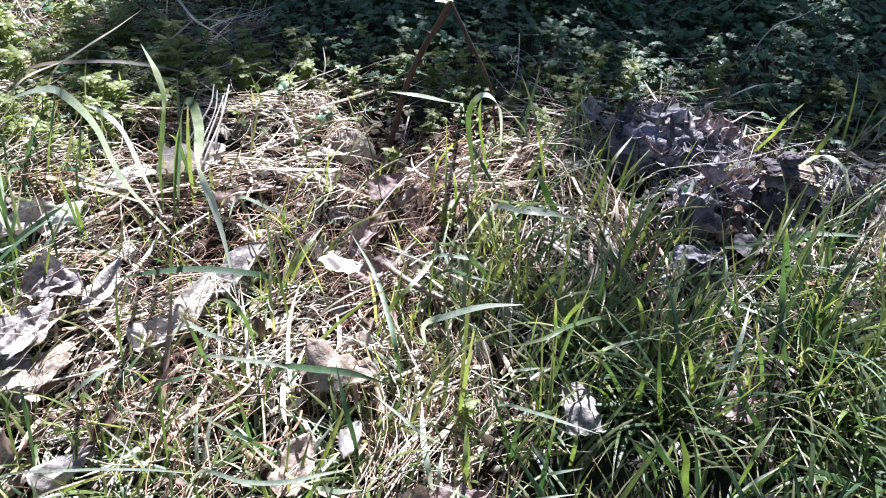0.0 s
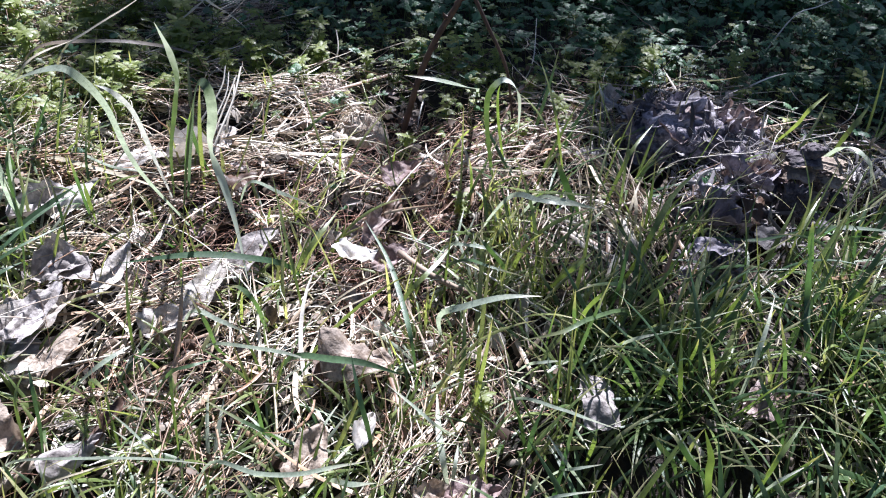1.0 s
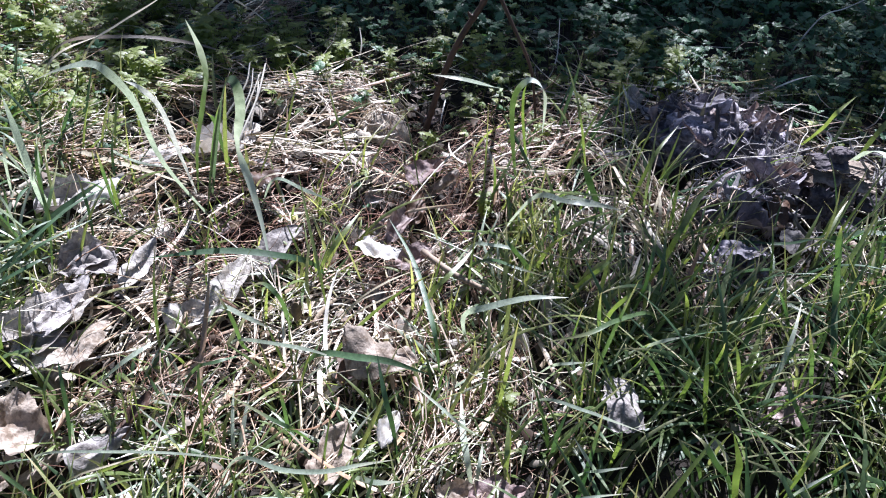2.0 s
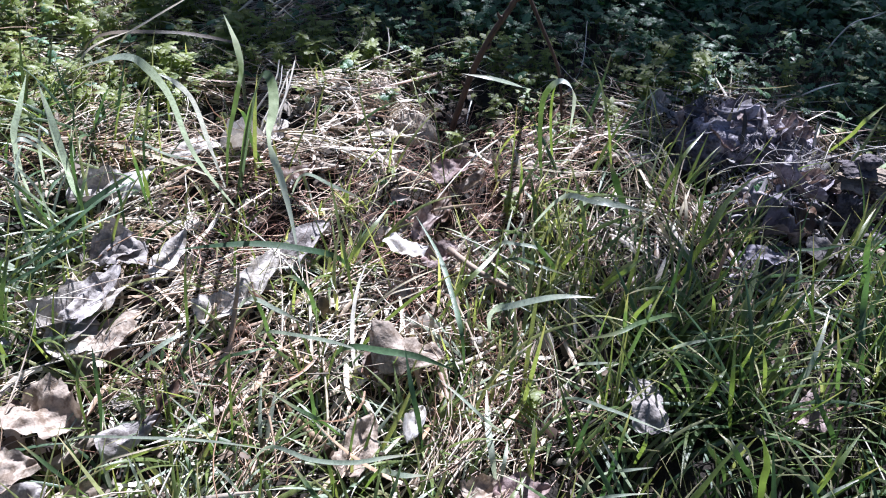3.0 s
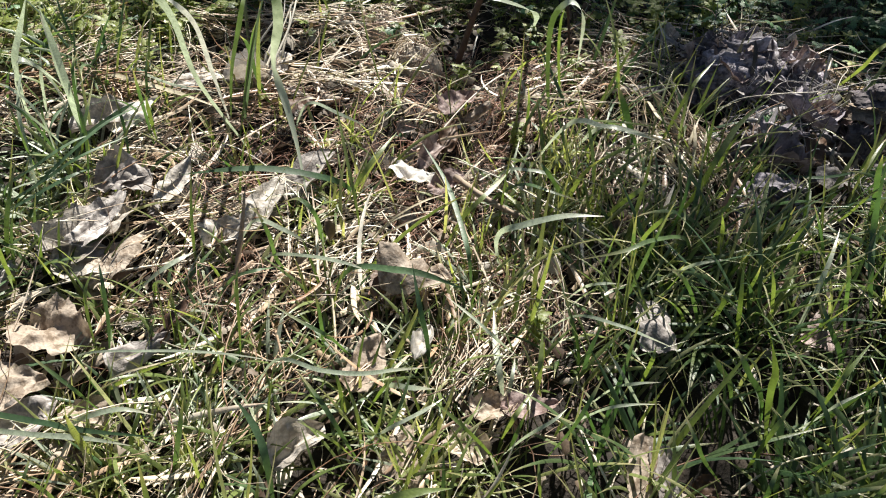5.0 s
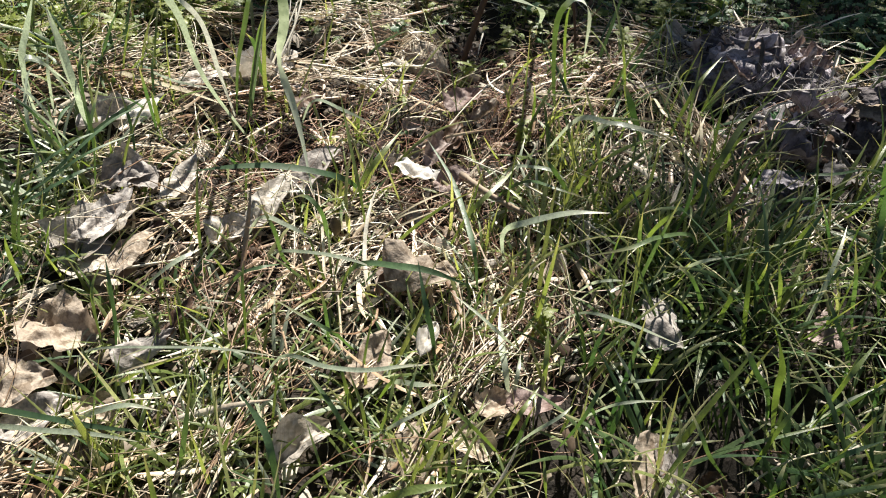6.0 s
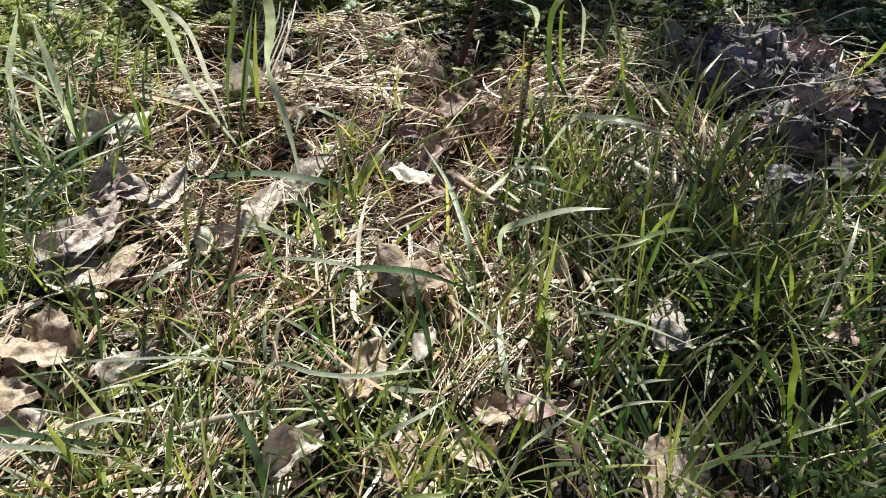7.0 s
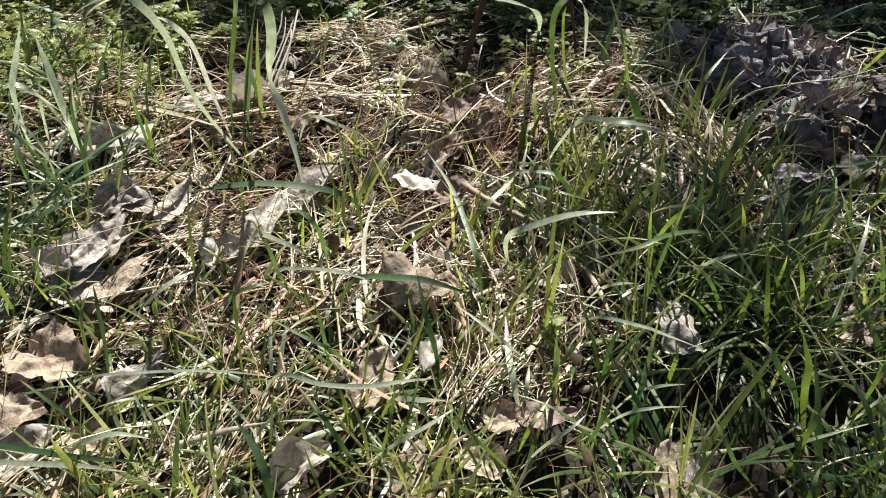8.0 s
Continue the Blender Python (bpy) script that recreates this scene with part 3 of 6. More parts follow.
blade('folded', 0.0128, (-0.300, 0.700, 0.000), (-0.264, 0.668, 0.115), (-0.230, 0.620, 0.192), (-0.218, 0.608, 0.212), (-0.211, 0.603, 0.206), (-0.215, 0.611, 0.176), (-0.230, 0.626, 0.128), (-0.215, 0.604, 0.097), (-0.200, 0.575, 0.070), (-0.182, 0.530, 0.040), pinch=0.667)
blade('green', 0.0072, (-0.292, 0.743, 0.030), (-0.299, 0.747, 0.072), (-0.301, 0.733, 0.092))
blade('turned', 0.0088, (0.049, 0.746, 0.030), (0.039, 0.719, 0.102), (0.035, 0.689, 0.162), (0.045, 0.685, 0.184), (0.056, 0.684, 0.184), (0.066, 0.700, 0.162), (0.073, 0.743, 0.112), (0.075, 0.756, 0.077))
blade('dark', 0.0100, (-0.154, 0.570, 0.030), (-0.186, 0.554, 0.054), (-0.225, 0.547, 0.062), (-0.262, 0.540, 0.062), (-0.307, 0.538, 0.052))
blade('pale', 0.0116, (-0.285, 0.655, 0.000), (-0.315, 0.637, 0.093), (-0.324, 0.633, 0.164), (-0.341, 0.631, 0.197), (-0.358, 0.631, 0.204), (-0.399, 0.645, 0.186), (-0.452, 0.680, 0.150))
blade('white', 0.0084, (-0.318, 0.700, 0.000), (-0.322, 0.692, 0.060), (-0.324, 0.680, 0.128), (-0.336, 0.672, 0.156), (-0.349, 0.668, 0.166))
blade('green', 0.0063, (-0.578, 0.699, 0.020), (-0.529, 0.679, 0.092), (-0.512, 0.699, 0.132))
blade('pale', 0.0077, (-0.452, 0.633, 0.020), (-0.454, 0.626, 0.082), (-0.464, 0.643, 0.122), (-0.486, 0.675, 0.137))
blade('pale', 0.0049, (-0.543, 0.681, 0.060), (-0.500, 0.655, 0.082), (-0.486, 0.654, 0.062), (-0.471, 0.640, 0.032))
blade('dark', 0.0056, (-0.479, 0.500, 0.010), (-0.420, 0.521, 0.062), (-0.386, 0.568, 0.082), (-0.365, 0.625, 0.072))
blade('pale', 0.0046, (-0.442, 0.749, 0.020), (-0.369, 0.686, 0.052), (-0.321, 0.691, 0.042))
blade('pale', 0.0052, (-0.464, 0.538, 0.010), (-0.465, 0.551, 0.052), (-0.476, 0.575, 0.082), (-0.493, 0.621, 0.092), (-0.494, 0.648, 0.087))
blade('dark', 0.0044, (-0.438, 0.558, 0.010), (-0.439, 0.552, 0.062), (-0.451, 0.553, 0.092), (-0.470, 0.555, 0.112))
blade('green', 0.0053, (-0.441, 0.603, 0.010), (-0.436, 0.607, 0.062), (-0.436, 0.621, 0.102), (-0.439, 0.646, 0.112))
blade('dark', 0.0050, (-0.488, 0.524, 0.020), (-0.439, 0.519, 0.062), (-0.413, 0.548, 0.072), (-0.402, 0.579, 0.062))
blade('pale', 0.0041, (-0.462, 0.582, 0.010), (-0.468, 0.592, 0.062), (-0.500, 0.609, 0.082), (-0.538, 0.623, 0.082))
blade('straw', 0.0044, (0.201, 0.675, 0.010), (0.204, 0.693, 0.032), (0.217, 0.728, 0.042))
blade('straw', 0.0056, (0.209, 0.671, 0.010), (0.209, 0.689, 0.032), (0.209, 0.717, 0.042))
blade('straw', 0.0038, (0.220, 0.682, 0.010), (0.218, 0.690, 0.032), (0.226, 0.714, 0.042))
blade('straw', 0.0052, (0.168, 0.783, 0.020), (0.170, 0.721, 0.042), (0.191, 0.716, 0.032))
blade('green', 0.0047, (-0.382, 0.575, 0.010), (-0.387, 0.598, 0.052), (-0.402, 0.624, 0.082))
blade('straw', 0.0054, (-0.270, 0.929, 0.020), (-0.229, 0.918, 0.042), (-0.202, 0.933, 0.032))
blade('pale', 0.0106, (0.030, 0.965, 0.000), (0.028, 0.860, 0.070), (0.022, 0.760, 0.130), (0.012, 0.705, 0.164), (-0.018, 0.685, 0.182), (-0.048, 0.690, 0.182))
blade('striped', 0.0100, (-0.525, 0.640, 0.000), (-0.510, 0.632, 0.060), (-0.497, 0.626, 0.106), (-0.486, 0.635, 0.134), (-0.468, 0.640, 0.171))
blade('striped', 0.0108, (-0.458, 0.630, 0.000), (-0.446, 0.615, 0.060), (-0.441, 0.612, 0.091), (-0.455, 0.634, 0.131), (-0.460, 0.641, 0.160))
blade('striped', 0.0070, (-0.520, 0.630, 0.000), (-0.470, 0.580, 0.110), (-0.447, 0.562, 0.146), (-0.436, 0.566, 0.146), (-0.420, 0.580, 0.110))
blade('dark', 0.0100, (-0.460, 0.590, 0.010), (-0.441, 0.606, 0.030), (-0.410, 0.622, 0.050), (-0.387, 0.636, 0.062))
blade('green', 0.0058, (-0.384, 0.639, 0.000), (-0.381, 0.635, 0.060), (-0.379, 0.633, 0.105))
blade('straw', 0.0075, (-0.473, 0.728, 0.028), (-0.420, 0.710, 0.034), (-0.360, 0.690, 0.036), (-0.314, 0.674, 0.034))
blade('pale', 0.0085, (0.440, 0.800, 0.020), (0.451, 0.784, 0.062), (0.460, 0.765, 0.076), (0.472, 0.748, 0.068), (0.497, 0.743, 0.030))
blade('dark', 0.0085, (0.370, 0.660, 0.020), (0.402, 0.652, 0.050), (0.430, 0.646, 0.058), (0.475, 0.640, 0.060))
blade('green', 0.0098, (0.382, 0.612, 0.000), (0.372, 0.606, 0.040), (0.350, 0.590, 0.088), (0.338, 0.580, 0.118))
blade('lime', 0.0090, (0.490, 0.850, 0.030), (0.505, 0.862, 0.052), (0.522, 0.880, 0.066))
blade('stalk', 0.0042, (0.391, 0.853, 0.022), (0.392, 0.862, 0.036), (0.393, 0.873, 0.052))
blade('stalk', 0.0014, (0.263, 0.780, 0.030), (0.310, 0.772, 0.052), (0.354, 0.769, 0.062), (0.410, 0.780, 0.076), (0.456, 0.794, 0.080))
blade('stalk', 0.0013, (0.380, 0.790, 0.030), (0.393, 0.820, 0.050), (0.410, 0.850, 0.046), (0.404, 0.880, 0.040))
blade('pale', 0.0086, (0.006, 0.505, 0.000), (0.001, 0.486, 0.062), (0.023, 0.478, 0.086), (0.055, 0.478, 0.100), (0.087, 0.478, 0.104))
blade('pale', 0.0083, (0.062, 0.636, 0.080), (0.090, 0.601, 0.107), (0.116, 0.598, 0.107), (0.143, 0.612, 0.092))
blade('straw', 0.0031, (0.011, 0.730, 0.040), (0.064, 0.693, 0.072), (0.120, 0.696, 0.072))
blade('dark', 0.0070, (-0.017, 0.461, 0.010), (-0.023, 0.473, 0.047), (-0.036, 0.516, 0.052), (-0.054, 0.567, 0.052), (-0.083, 0.622, 0.052))
blade('lime', 0.0066, (-0.033, 0.527, 0.040), (-0.017, 0.538, 0.057), (-0.003, 0.562, 0.057), (0.010, 0.593, 0.052))
blade('dark', 0.0086, (-0.121, 0.441, 0.050), (-0.084, 0.422, 0.074), (-0.056, 0.420, 0.074), (-0.023, 0.419, 0.062))
blade('pale', 0.0049, (-0.201, 0.466, 0.030), (-0.155, 0.439, 0.062), (-0.125, 0.435, 0.062), (-0.105, 0.433, 0.057))
blade('dark', 0.0060, (-0.045, 0.371, 0.000), (-0.049, 0.378, 0.042), (-0.057, 0.392, 0.067), (-0.067, 0.420, 0.087))
blade('lime', 0.0069, (-0.154, 0.564, 0.010), (-0.137, 0.574, 0.042), (-0.122, 0.594, 0.057), (-0.110, 0.630, 0.057))
blade('pale', 0.0030, (-0.323, 0.337, 0.030), (-0.248, 0.327, 0.062), (-0.194, 0.324, 0.072), (-0.151, 0.322, 0.072))
blade('pale', 0.0050, (-0.159, 0.331, 0.060), (-0.120, 0.315, 0.077), (-0.092, 0.319, 0.072), (-0.066, 0.333, 0.062), (-0.044, 0.345, 0.052))
blade('dark', 0.0050, (-0.312, 0.351, 0.000), (-0.306, 0.362, 0.042), (-0.306, 0.373, 0.072), (-0.312, 0.388, 0.087))
blade('pale', 0.0064, (-0.319, 0.413, 0.010), (-0.289, 0.417, 0.042), (-0.274, 0.432, 0.047), (-0.264, 0.450, 0.042))
blade('dark', 0.0082, (0.345, 0.479, 0.010), (0.324, 0.486, 0.062), (0.324, 0.519, 0.092), (0.292, 0.499, 0.173))
blade('lime', 0.0079, (0.229, 0.507, 0.030), (0.231, 0.521, 0.062), (0.242, 0.552, 0.072), (0.257, 0.596, 0.077))
blade('pale', 0.0058, (0.262, 0.437, 0.020), (0.270, 0.455, 0.062), (0.280, 0.477, 0.082), (0.293, 0.508, 0.089))
blade('lime', 0.0078, (0.210, 0.336, 0.050), (0.197, 0.329, 0.092), (0.193, 0.329, 0.112), (0.183, 0.334, 0.137))
blade('green', 0.0062, (0.213, 0.356, 0.040), (0.189, 0.345, 0.082), (0.176, 0.347, 0.102), (0.168, 0.357, 0.102))
blade('green', 0.0065, (0.297, 0.416, 0.020), (0.272, 0.415, 0.062), (0.259, 0.438, 0.082))
blade('lime', 0.0084, (0.191, 0.589, 0.040), (0.202, 0.595, 0.082), (0.224, 0.630, 0.102), (0.259, 0.668, 0.112))
blade('lime', 0.0064, (0.190, 0.727, 0.040), (0.204, 0.744, 0.072), (0.232, 0.785, 0.082))
blade('lime', 0.0075, (0.421, 0.844, 0.050), (0.425, 0.833, 0.082), (0.454, 0.859, 0.092))
blade('green', 0.0058, (0.173, 0.517, 0.050), (0.128, 0.467, 0.092), (0.102, 0.446, 0.097), (0.068, 0.446, 0.082))
blade('lime', 0.0048, (0.246, 0.339, 0.060), (0.246, 0.339, 0.092), (0.257, 0.352, 0.102), (0.275, 0.373, 0.102))
blade('green', 0.0057, (0.195, 0.374, 0.030), (0.176, 0.367, 0.062), (0.168, 0.372, 0.072))
blade('lime', 0.0054, (0.131, 0.383, 0.020), (0.128, 0.373, 0.052), (0.130, 0.381, 0.062))
blade('lime', 0.0054, (0.045, 0.368, 0.010), (0.043, 0.368, 0.042), (0.043, 0.373, 0.062))
blade('pale', 0.0040, (0.068, 0.412, 0.050), (0.099, 0.389, 0.072), (0.121, 0.385, 0.067), (0.151, 0.386, 0.052))
blade('green', 0.0062, (-0.162, 0.499, 0.020), (-0.163, 0.489, 0.062), (-0.179, 0.498, 0.072), (-0.197, 0.502, 0.062))
blade('green', 0.0055, (-0.197, 0.467, 0.020), (-0.200, 0.463, 0.062), (-0.215, 0.476, 0.082))
blade('pale', 0.0059, (-0.216, 0.477, 0.060), (-0.182, 0.453, 0.077), (-0.161, 0.454, 0.062))
blade('green', 0.0045, (-0.115, 0.374, 0.020), (-0.125, 0.364, 0.052), (-0.147, 0.368, 0.062), (-0.193, 0.389, 0.067))
blade('dark', 0.0080, (-0.142, 0.239, 0.000), (-0.147, 0.256, 0.042), (-0.157, 0.273, 0.057), (-0.179, 0.295, 0.062))
blade('dark', 0.0061, (-0.371, 0.277, 0.030), (-0.313, 0.264, 0.052), (-0.277, 0.264, 0.047), (-0.231, 0.273, 0.032))
blade('pale', 0.0056, (-0.364, 0.263, 0.030), (-0.308, 0.254, 0.052), (-0.275, 0.258, 0.047), (-0.248, 0.264, 0.032))
blade('pale', 0.0058, (-0.307, 0.281, 0.020), (-0.279, 0.277, 0.047), (-0.258, 0.281, 0.052), (-0.239, 0.285, 0.042))
blade('lime', 0.0082, (-0.078, 0.235, 0.030), (-0.054, 0.233, 0.062), (-0.036, 0.237, 0.067), (-0.017, 0.244, 0.062))
blade('pale', 0.0079, (0.018, 0.352, 0.000), (0.012, 0.363, 0.027), (0.007, 0.387, 0.032), (0.003, 0.429, 0.032))
blade('lime', 0.0057, (0.043, 0.357, 0.010), (0.041, 0.354, 0.052), (0.041, 0.381, 0.067))
blade('lime', 0.0051, (0.017, 0.315, 0.010), (0.024, 0.316, 0.042), (0.038, 0.342, 0.042))
blade('green', 0.0042, (-0.287, 0.296, 0.010), (-0.297, 0.294, 0.042), (-0.317, 0.301, 0.057), (-0.342, 0.313, 0.062))
blade('green', 0.0050, (-0.087, 0.281, 0.010), (-0.099, 0.284, 0.042), (-0.116, 0.298, 0.062), (-0.141, 0.324, 0.062))
blade('green', 0.0043, (0.181, 0.299, 0.010), (0.153, 0.285, 0.062), (0.142, 0.289, 0.082), (0.133, 0.304, 0.092))
blade('lime', 0.0055, (0.202, 0.310, 0.020), (0.197, 0.303, 0.062), (0.203, 0.310, 0.082), (0.216, 0.325, 0.092))
blade('pale', 0.0041, (-0.094, 0.294, 0.010), (-0.066, 0.289, 0.052), (-0.043, 0.300, 0.062), (-0.029, 0.313, 0.062))
blade('lime', 0.0041, (0.008, 0.296, 0.020), (-0.010, 0.294, 0.052), (-0.027, 0.302, 0.062), (-0.041, 0.312, 0.062))
blade('straw', 0.0052, (-0.549, 0.870, 0.063), (-0.498, 0.920, 0.078))
blade('straw', 0.0055, (-0.520, 0.915, 0.060), (-0.483, 0.930, 0.085), (-0.437, 0.950, 0.109), (-0.400, 0.970, 0.130))
blade('straw', 0.0058, (-0.407, 1.082, 0.100), (-0.354, 1.022, 0.092), (-0.332, 1.042, 0.062), (-0.308, 1.040, 0.042))
blade('straw', 0.0068, (-0.422, 1.054, 0.030), (-0.388, 1.047, 0.062), (-0.378, 1.095, 0.062))
blade('straw', 0.0068, (-0.645, 1.081, 0.030), (-0.605, 1.062, 0.072), (-0.588, 1.088, 0.092))
blade('brown', 0.0095, (-0.580, 0.920, 0.040), (-0.543, 0.920, 0.066), (-0.486, 0.940, 0.064), (-0.445, 0.970, 0.049), (-0.385, 0.980, 0.035), (-0.333, 0.990, 0.010))
blade('stalk', 0.0027, (0.503, 1.136, 0.060), (0.546, 1.158, 0.070), (0.597, 1.190, 0.080))
blade('pale', 0.0060, (0.504, 0.775, 0.020), (0.480, 0.762, 0.062), (0.463, 0.763, 0.072), (0.452, 0.777, 0.062))
blade('stalk', 0.0021, (0.093, 0.989, 0.000), (0.108, 1.019, 0.030), (0.112, 1.086, 0.060))
blade('stalk', 0.0045, (0.392, 0.854, 0.000), (0.400, 0.872, 0.020), (0.412, 0.902, 0.030))
blade('stalk', 0.0037, (-0.319, 0.812, 0.020), (-0.297, 0.860, 0.050), (-0.300, 0.900, 0.060))
blade('stalk', 0.0029, (-0.301, 0.801, 0.020), (-0.293, 0.863, 0.040), (-0.298, 0.903, 0.050))
blade('stalk', 0.0036, (-0.300, 0.778, 0.010), (-0.292, 0.831, 0.030), (-0.286, 0.896, 0.050))
blade('stalk', 0.0037, (-0.283, 0.815, 0.020), (-0.282, 0.857, 0.040), (-0.290, 0.897, 0.045))
blade('stalk', 0.0043, (-0.287, 0.777, 0.020), (-0.275, 0.834, 0.050), (-0.274, 0.884, 0.070))
blade('stalk', 0.0033, (-0.173, 0.981, 0.020), (-0.170, 1.003, 0.040), (-0.177, 1.035, 0.050))
blade('lime', 0.0042, (-0.320, 0.352, 0.010), (-0.326, 0.368, 0.042), (-0.326, 0.378, 0.062), (-0.323, 0.396, 0.072))
blade('pale', 0.0035, (-0.256, 0.304, 0.000), (-0.257, 0.310, 0.032), (-0.268, 0.323, 0.042))
blade('straw', 0.0022, (-0.296, 0.323, 0.020), (-0.260, 0.330, 0.037), (-0.229, 0.347, 0.032))
blade('pale', 0.0027, (-0.209, 0.347, 0.010), (-0.213, 0.347, 0.042), (-0.233, 0.362, 0.047), (-0.262, 0.383, 0.042))
blade('pale', 0.0039, (-0.438, 0.583, 0.010), (-0.443, 0.566, 0.062), (-0.460, 0.562, 0.092), (-0.484, 0.563, 0.112))
blade('green', 0.0040, (-0.413, 0.542, 0.010), (-0.408, 0.557, 0.052), (-0.411, 0.573, 0.082), (-0.427, 0.595, 0.102))
blade('lime', 0.0036, (-0.428, 0.584, 0.010), (-0.425, 0.590, 0.052), (-0.443, 0.619, 0.072))
blade('green', 0.0039, (-0.472, 0.560, 0.010), (-0.464, 0.549, 0.052), (-0.468, 0.556, 0.082), (-0.484, 0.574, 0.102))
blade('green', 0.0036, (-0.484, 0.594, 0.010), (-0.475, 0.602, 0.052), (-0.480, 0.616, 0.072))
blade('pale', 0.0049, (-0.474, 0.661, 0.030), (-0.461, 0.656, 0.072), (-0.453, 0.657, 0.102))
blade('pale', 0.0056, (-0.510, 0.661, 0.030), (-0.495, 0.652, 0.072), (-0.498, 0.671, 0.092))
blade('pale', 0.0055, (-0.514, 0.634, 0.030), (-0.501, 0.620, 0.072), (-0.516, 0.645, 0.082))
blade('dark', 0.0054, (-0.475, 0.484, 0.020), (-0.429, 0.489, 0.052), (-0.399, 0.512, 0.062), (-0.394, 0.535, 0.052))
blade('dark', 0.0050, (-0.474, 0.503, 0.020), (-0.430, 0.512, 0.052), (-0.394, 0.531, 0.072), (-0.370, 0.579, 0.062))
blade('lime', 0.0067, (-0.380, 0.640, 0.010), (-0.376, 0.634, 0.042), (-0.376, 0.637, 0.072))
blade('pale', 0.0055, (-0.215, 0.675, 0.050), (-0.173, 0.645, 0.062), (-0.143, 0.652, 0.042))
blade('straw', 0.0038, (-0.239, 0.694, 0.030), (-0.216, 0.682, 0.052), (-0.203, 0.696, 0.042))
blade('lime', 0.0044, (-0.127, 0.511, 0.010), (-0.136, 0.530, 0.052), (-0.150, 0.563, 0.082), (-0.170, 0.615, 0.112))
blade('straw', 0.0027, (-0.125, 0.510, 0.010), (-0.098, 0.515, 0.042), (-0.073, 0.531, 0.052), (-0.048, 0.560, 0.042))
blade('straw', 0.0022, (-0.128, 0.495, 0.010), (-0.093, 0.517, 0.042), (-0.047, 0.535, 0.042))
blade('straw', 0.0027, (-0.116, 0.505, 0.010), (-0.096, 0.500, 0.042), (-0.056, 0.522, 0.052))
blade('lime', 0.0044, (0.064, 0.778, 0.020), (0.052, 0.752, 0.092), (0.047, 0.728, 0.142), (0.048, 0.717, 0.162))
blade('lime', 0.0039, (0.135, 0.771, 0.020), (0.120, 0.772, 0.082), (0.109, 0.801, 0.112), (0.096, 0.837, 0.132))
blade('green', 0.0099, (0.131, 0.671, 0.060), (0.118, 0.659, 0.092), (0.108, 0.665, 0.112))
blade('lime', 0.0048, (0.054, 0.702, 0.040), (0.088, 0.659, 0.072), (0.121, 0.646, 0.082), (0.154, 0.658, 0.072))
blade('pale', 0.0077, (0.099, 0.676, 0.050), (0.122, 0.646, 0.072), (0.161, 0.647, 0.062))
blade('pale', 0.0056, (0.004, 0.602, 0.040), (0.026, 0.581, 0.062), (0.046, 0.577, 0.062), (0.060, 0.573, 0.052))
blade('green', 0.0061, (0.063, 0.584, 0.030), (0.044, 0.566, 0.072), (0.031, 0.575, 0.082))
blade('green', 0.0050, (-0.001, 0.588, 0.020), (0.022, 0.571, 0.052), (0.048, 0.552, 0.062), (0.083, 0.551, 0.052))
blade('lime', 0.0064, (0.116, 0.557, 0.050), (0.123, 0.547, 0.072), (0.142, 0.561, 0.082))
blade('lime', 0.0061, (0.131, 0.514, 0.030), (0.132, 0.504, 0.062), (0.140, 0.502, 0.082), (0.150, 0.506, 0.092))
blade('green', 0.0051, (0.131, 0.505, 0.020), (0.121, 0.497, 0.062), (0.118, 0.500, 0.092))
blade('green', 0.0047, (0.166, 0.544, 0.030), (0.166, 0.537, 0.072), (0.168, 0.550, 0.102), (0.172, 0.571, 0.112))
blade('dark', 0.0048, (0.279, 0.658, 0.020), (0.331, 0.638, 0.042), (0.406, 0.669, 0.042))
blade('lime', 0.0062, (0.264, 0.524, 0.030), (0.268, 0.521, 0.062), (0.279, 0.529, 0.082))
blade('lime', 0.0049, (0.345, 0.594, 0.030), (0.346, 0.582, 0.062), (0.360, 0.592, 0.072))
blade('lime', 0.0061, (0.189, 0.435, 0.040), (0.188, 0.428, 0.072), (0.198, 0.442, 0.072))
blade('lime', 0.0057, (0.214, 0.433, 0.020), (0.205, 0.439, 0.062), (0.202, 0.459, 0.092))
blade('pale', 0.0038, (0.216, 0.360, 0.030), (0.193, 0.357, 0.072), (0.184, 0.370, 0.082))
blade('dark', 0.0063, (0.267, 0.357, 0.030), (0.278, 0.354, 0.062), (0.297, 0.360, 0.072))
blade('dark', 0.0048, (-0.224, 0.423, 0.040), (-0.199, 0.416, 0.062), (-0.185, 0.432, 0.052))
blade('lime', 0.0036, (-0.201, 0.359, 0.010), (-0.198, 0.366, 0.052), (-0.200, 0.382, 0.082), (-0.201, 0.393, 0.092))
blade('green', 0.0045, (-0.136, 0.380, 0.020), (-0.135, 0.378, 0.062), (-0.141, 0.389, 0.082))
blade('green', 0.0051, (-0.111, 0.312, 0.010), (-0.124, 0.313, 0.042), (-0.139, 0.321, 0.062))
blade('lime', 0.0039, (-0.109, 0.319, 0.010), (-0.109, 0.323, 0.042), (-0.117, 0.336, 0.062))
blade('lime', 0.0039, (-0.089, 0.329, 0.010), (-0.077, 0.328, 0.042), (-0.067, 0.334, 0.052))
blade('pale', 0.0060, (-0.074, 0.339, 0.030), (-0.055, 0.325, 0.052), (-0.037, 0.333, 0.042))
blade('straw', 0.0024, (0.005, 0.439, 0.020), (0.025, 0.441, 0.062), (0.042, 0.453, 0.072))
blade('pale', 0.0037, (0.025, 0.397, 0.010), (0.005, 0.380, 0.052), (-0.014, 0.390, 0.062), (-0.039, 0.411, 0.062))
blade('pale', 0.0045, (0.019, 0.346, 0.000), (0.021, 0.355, 0.032), (0.023, 0.378, 0.032))
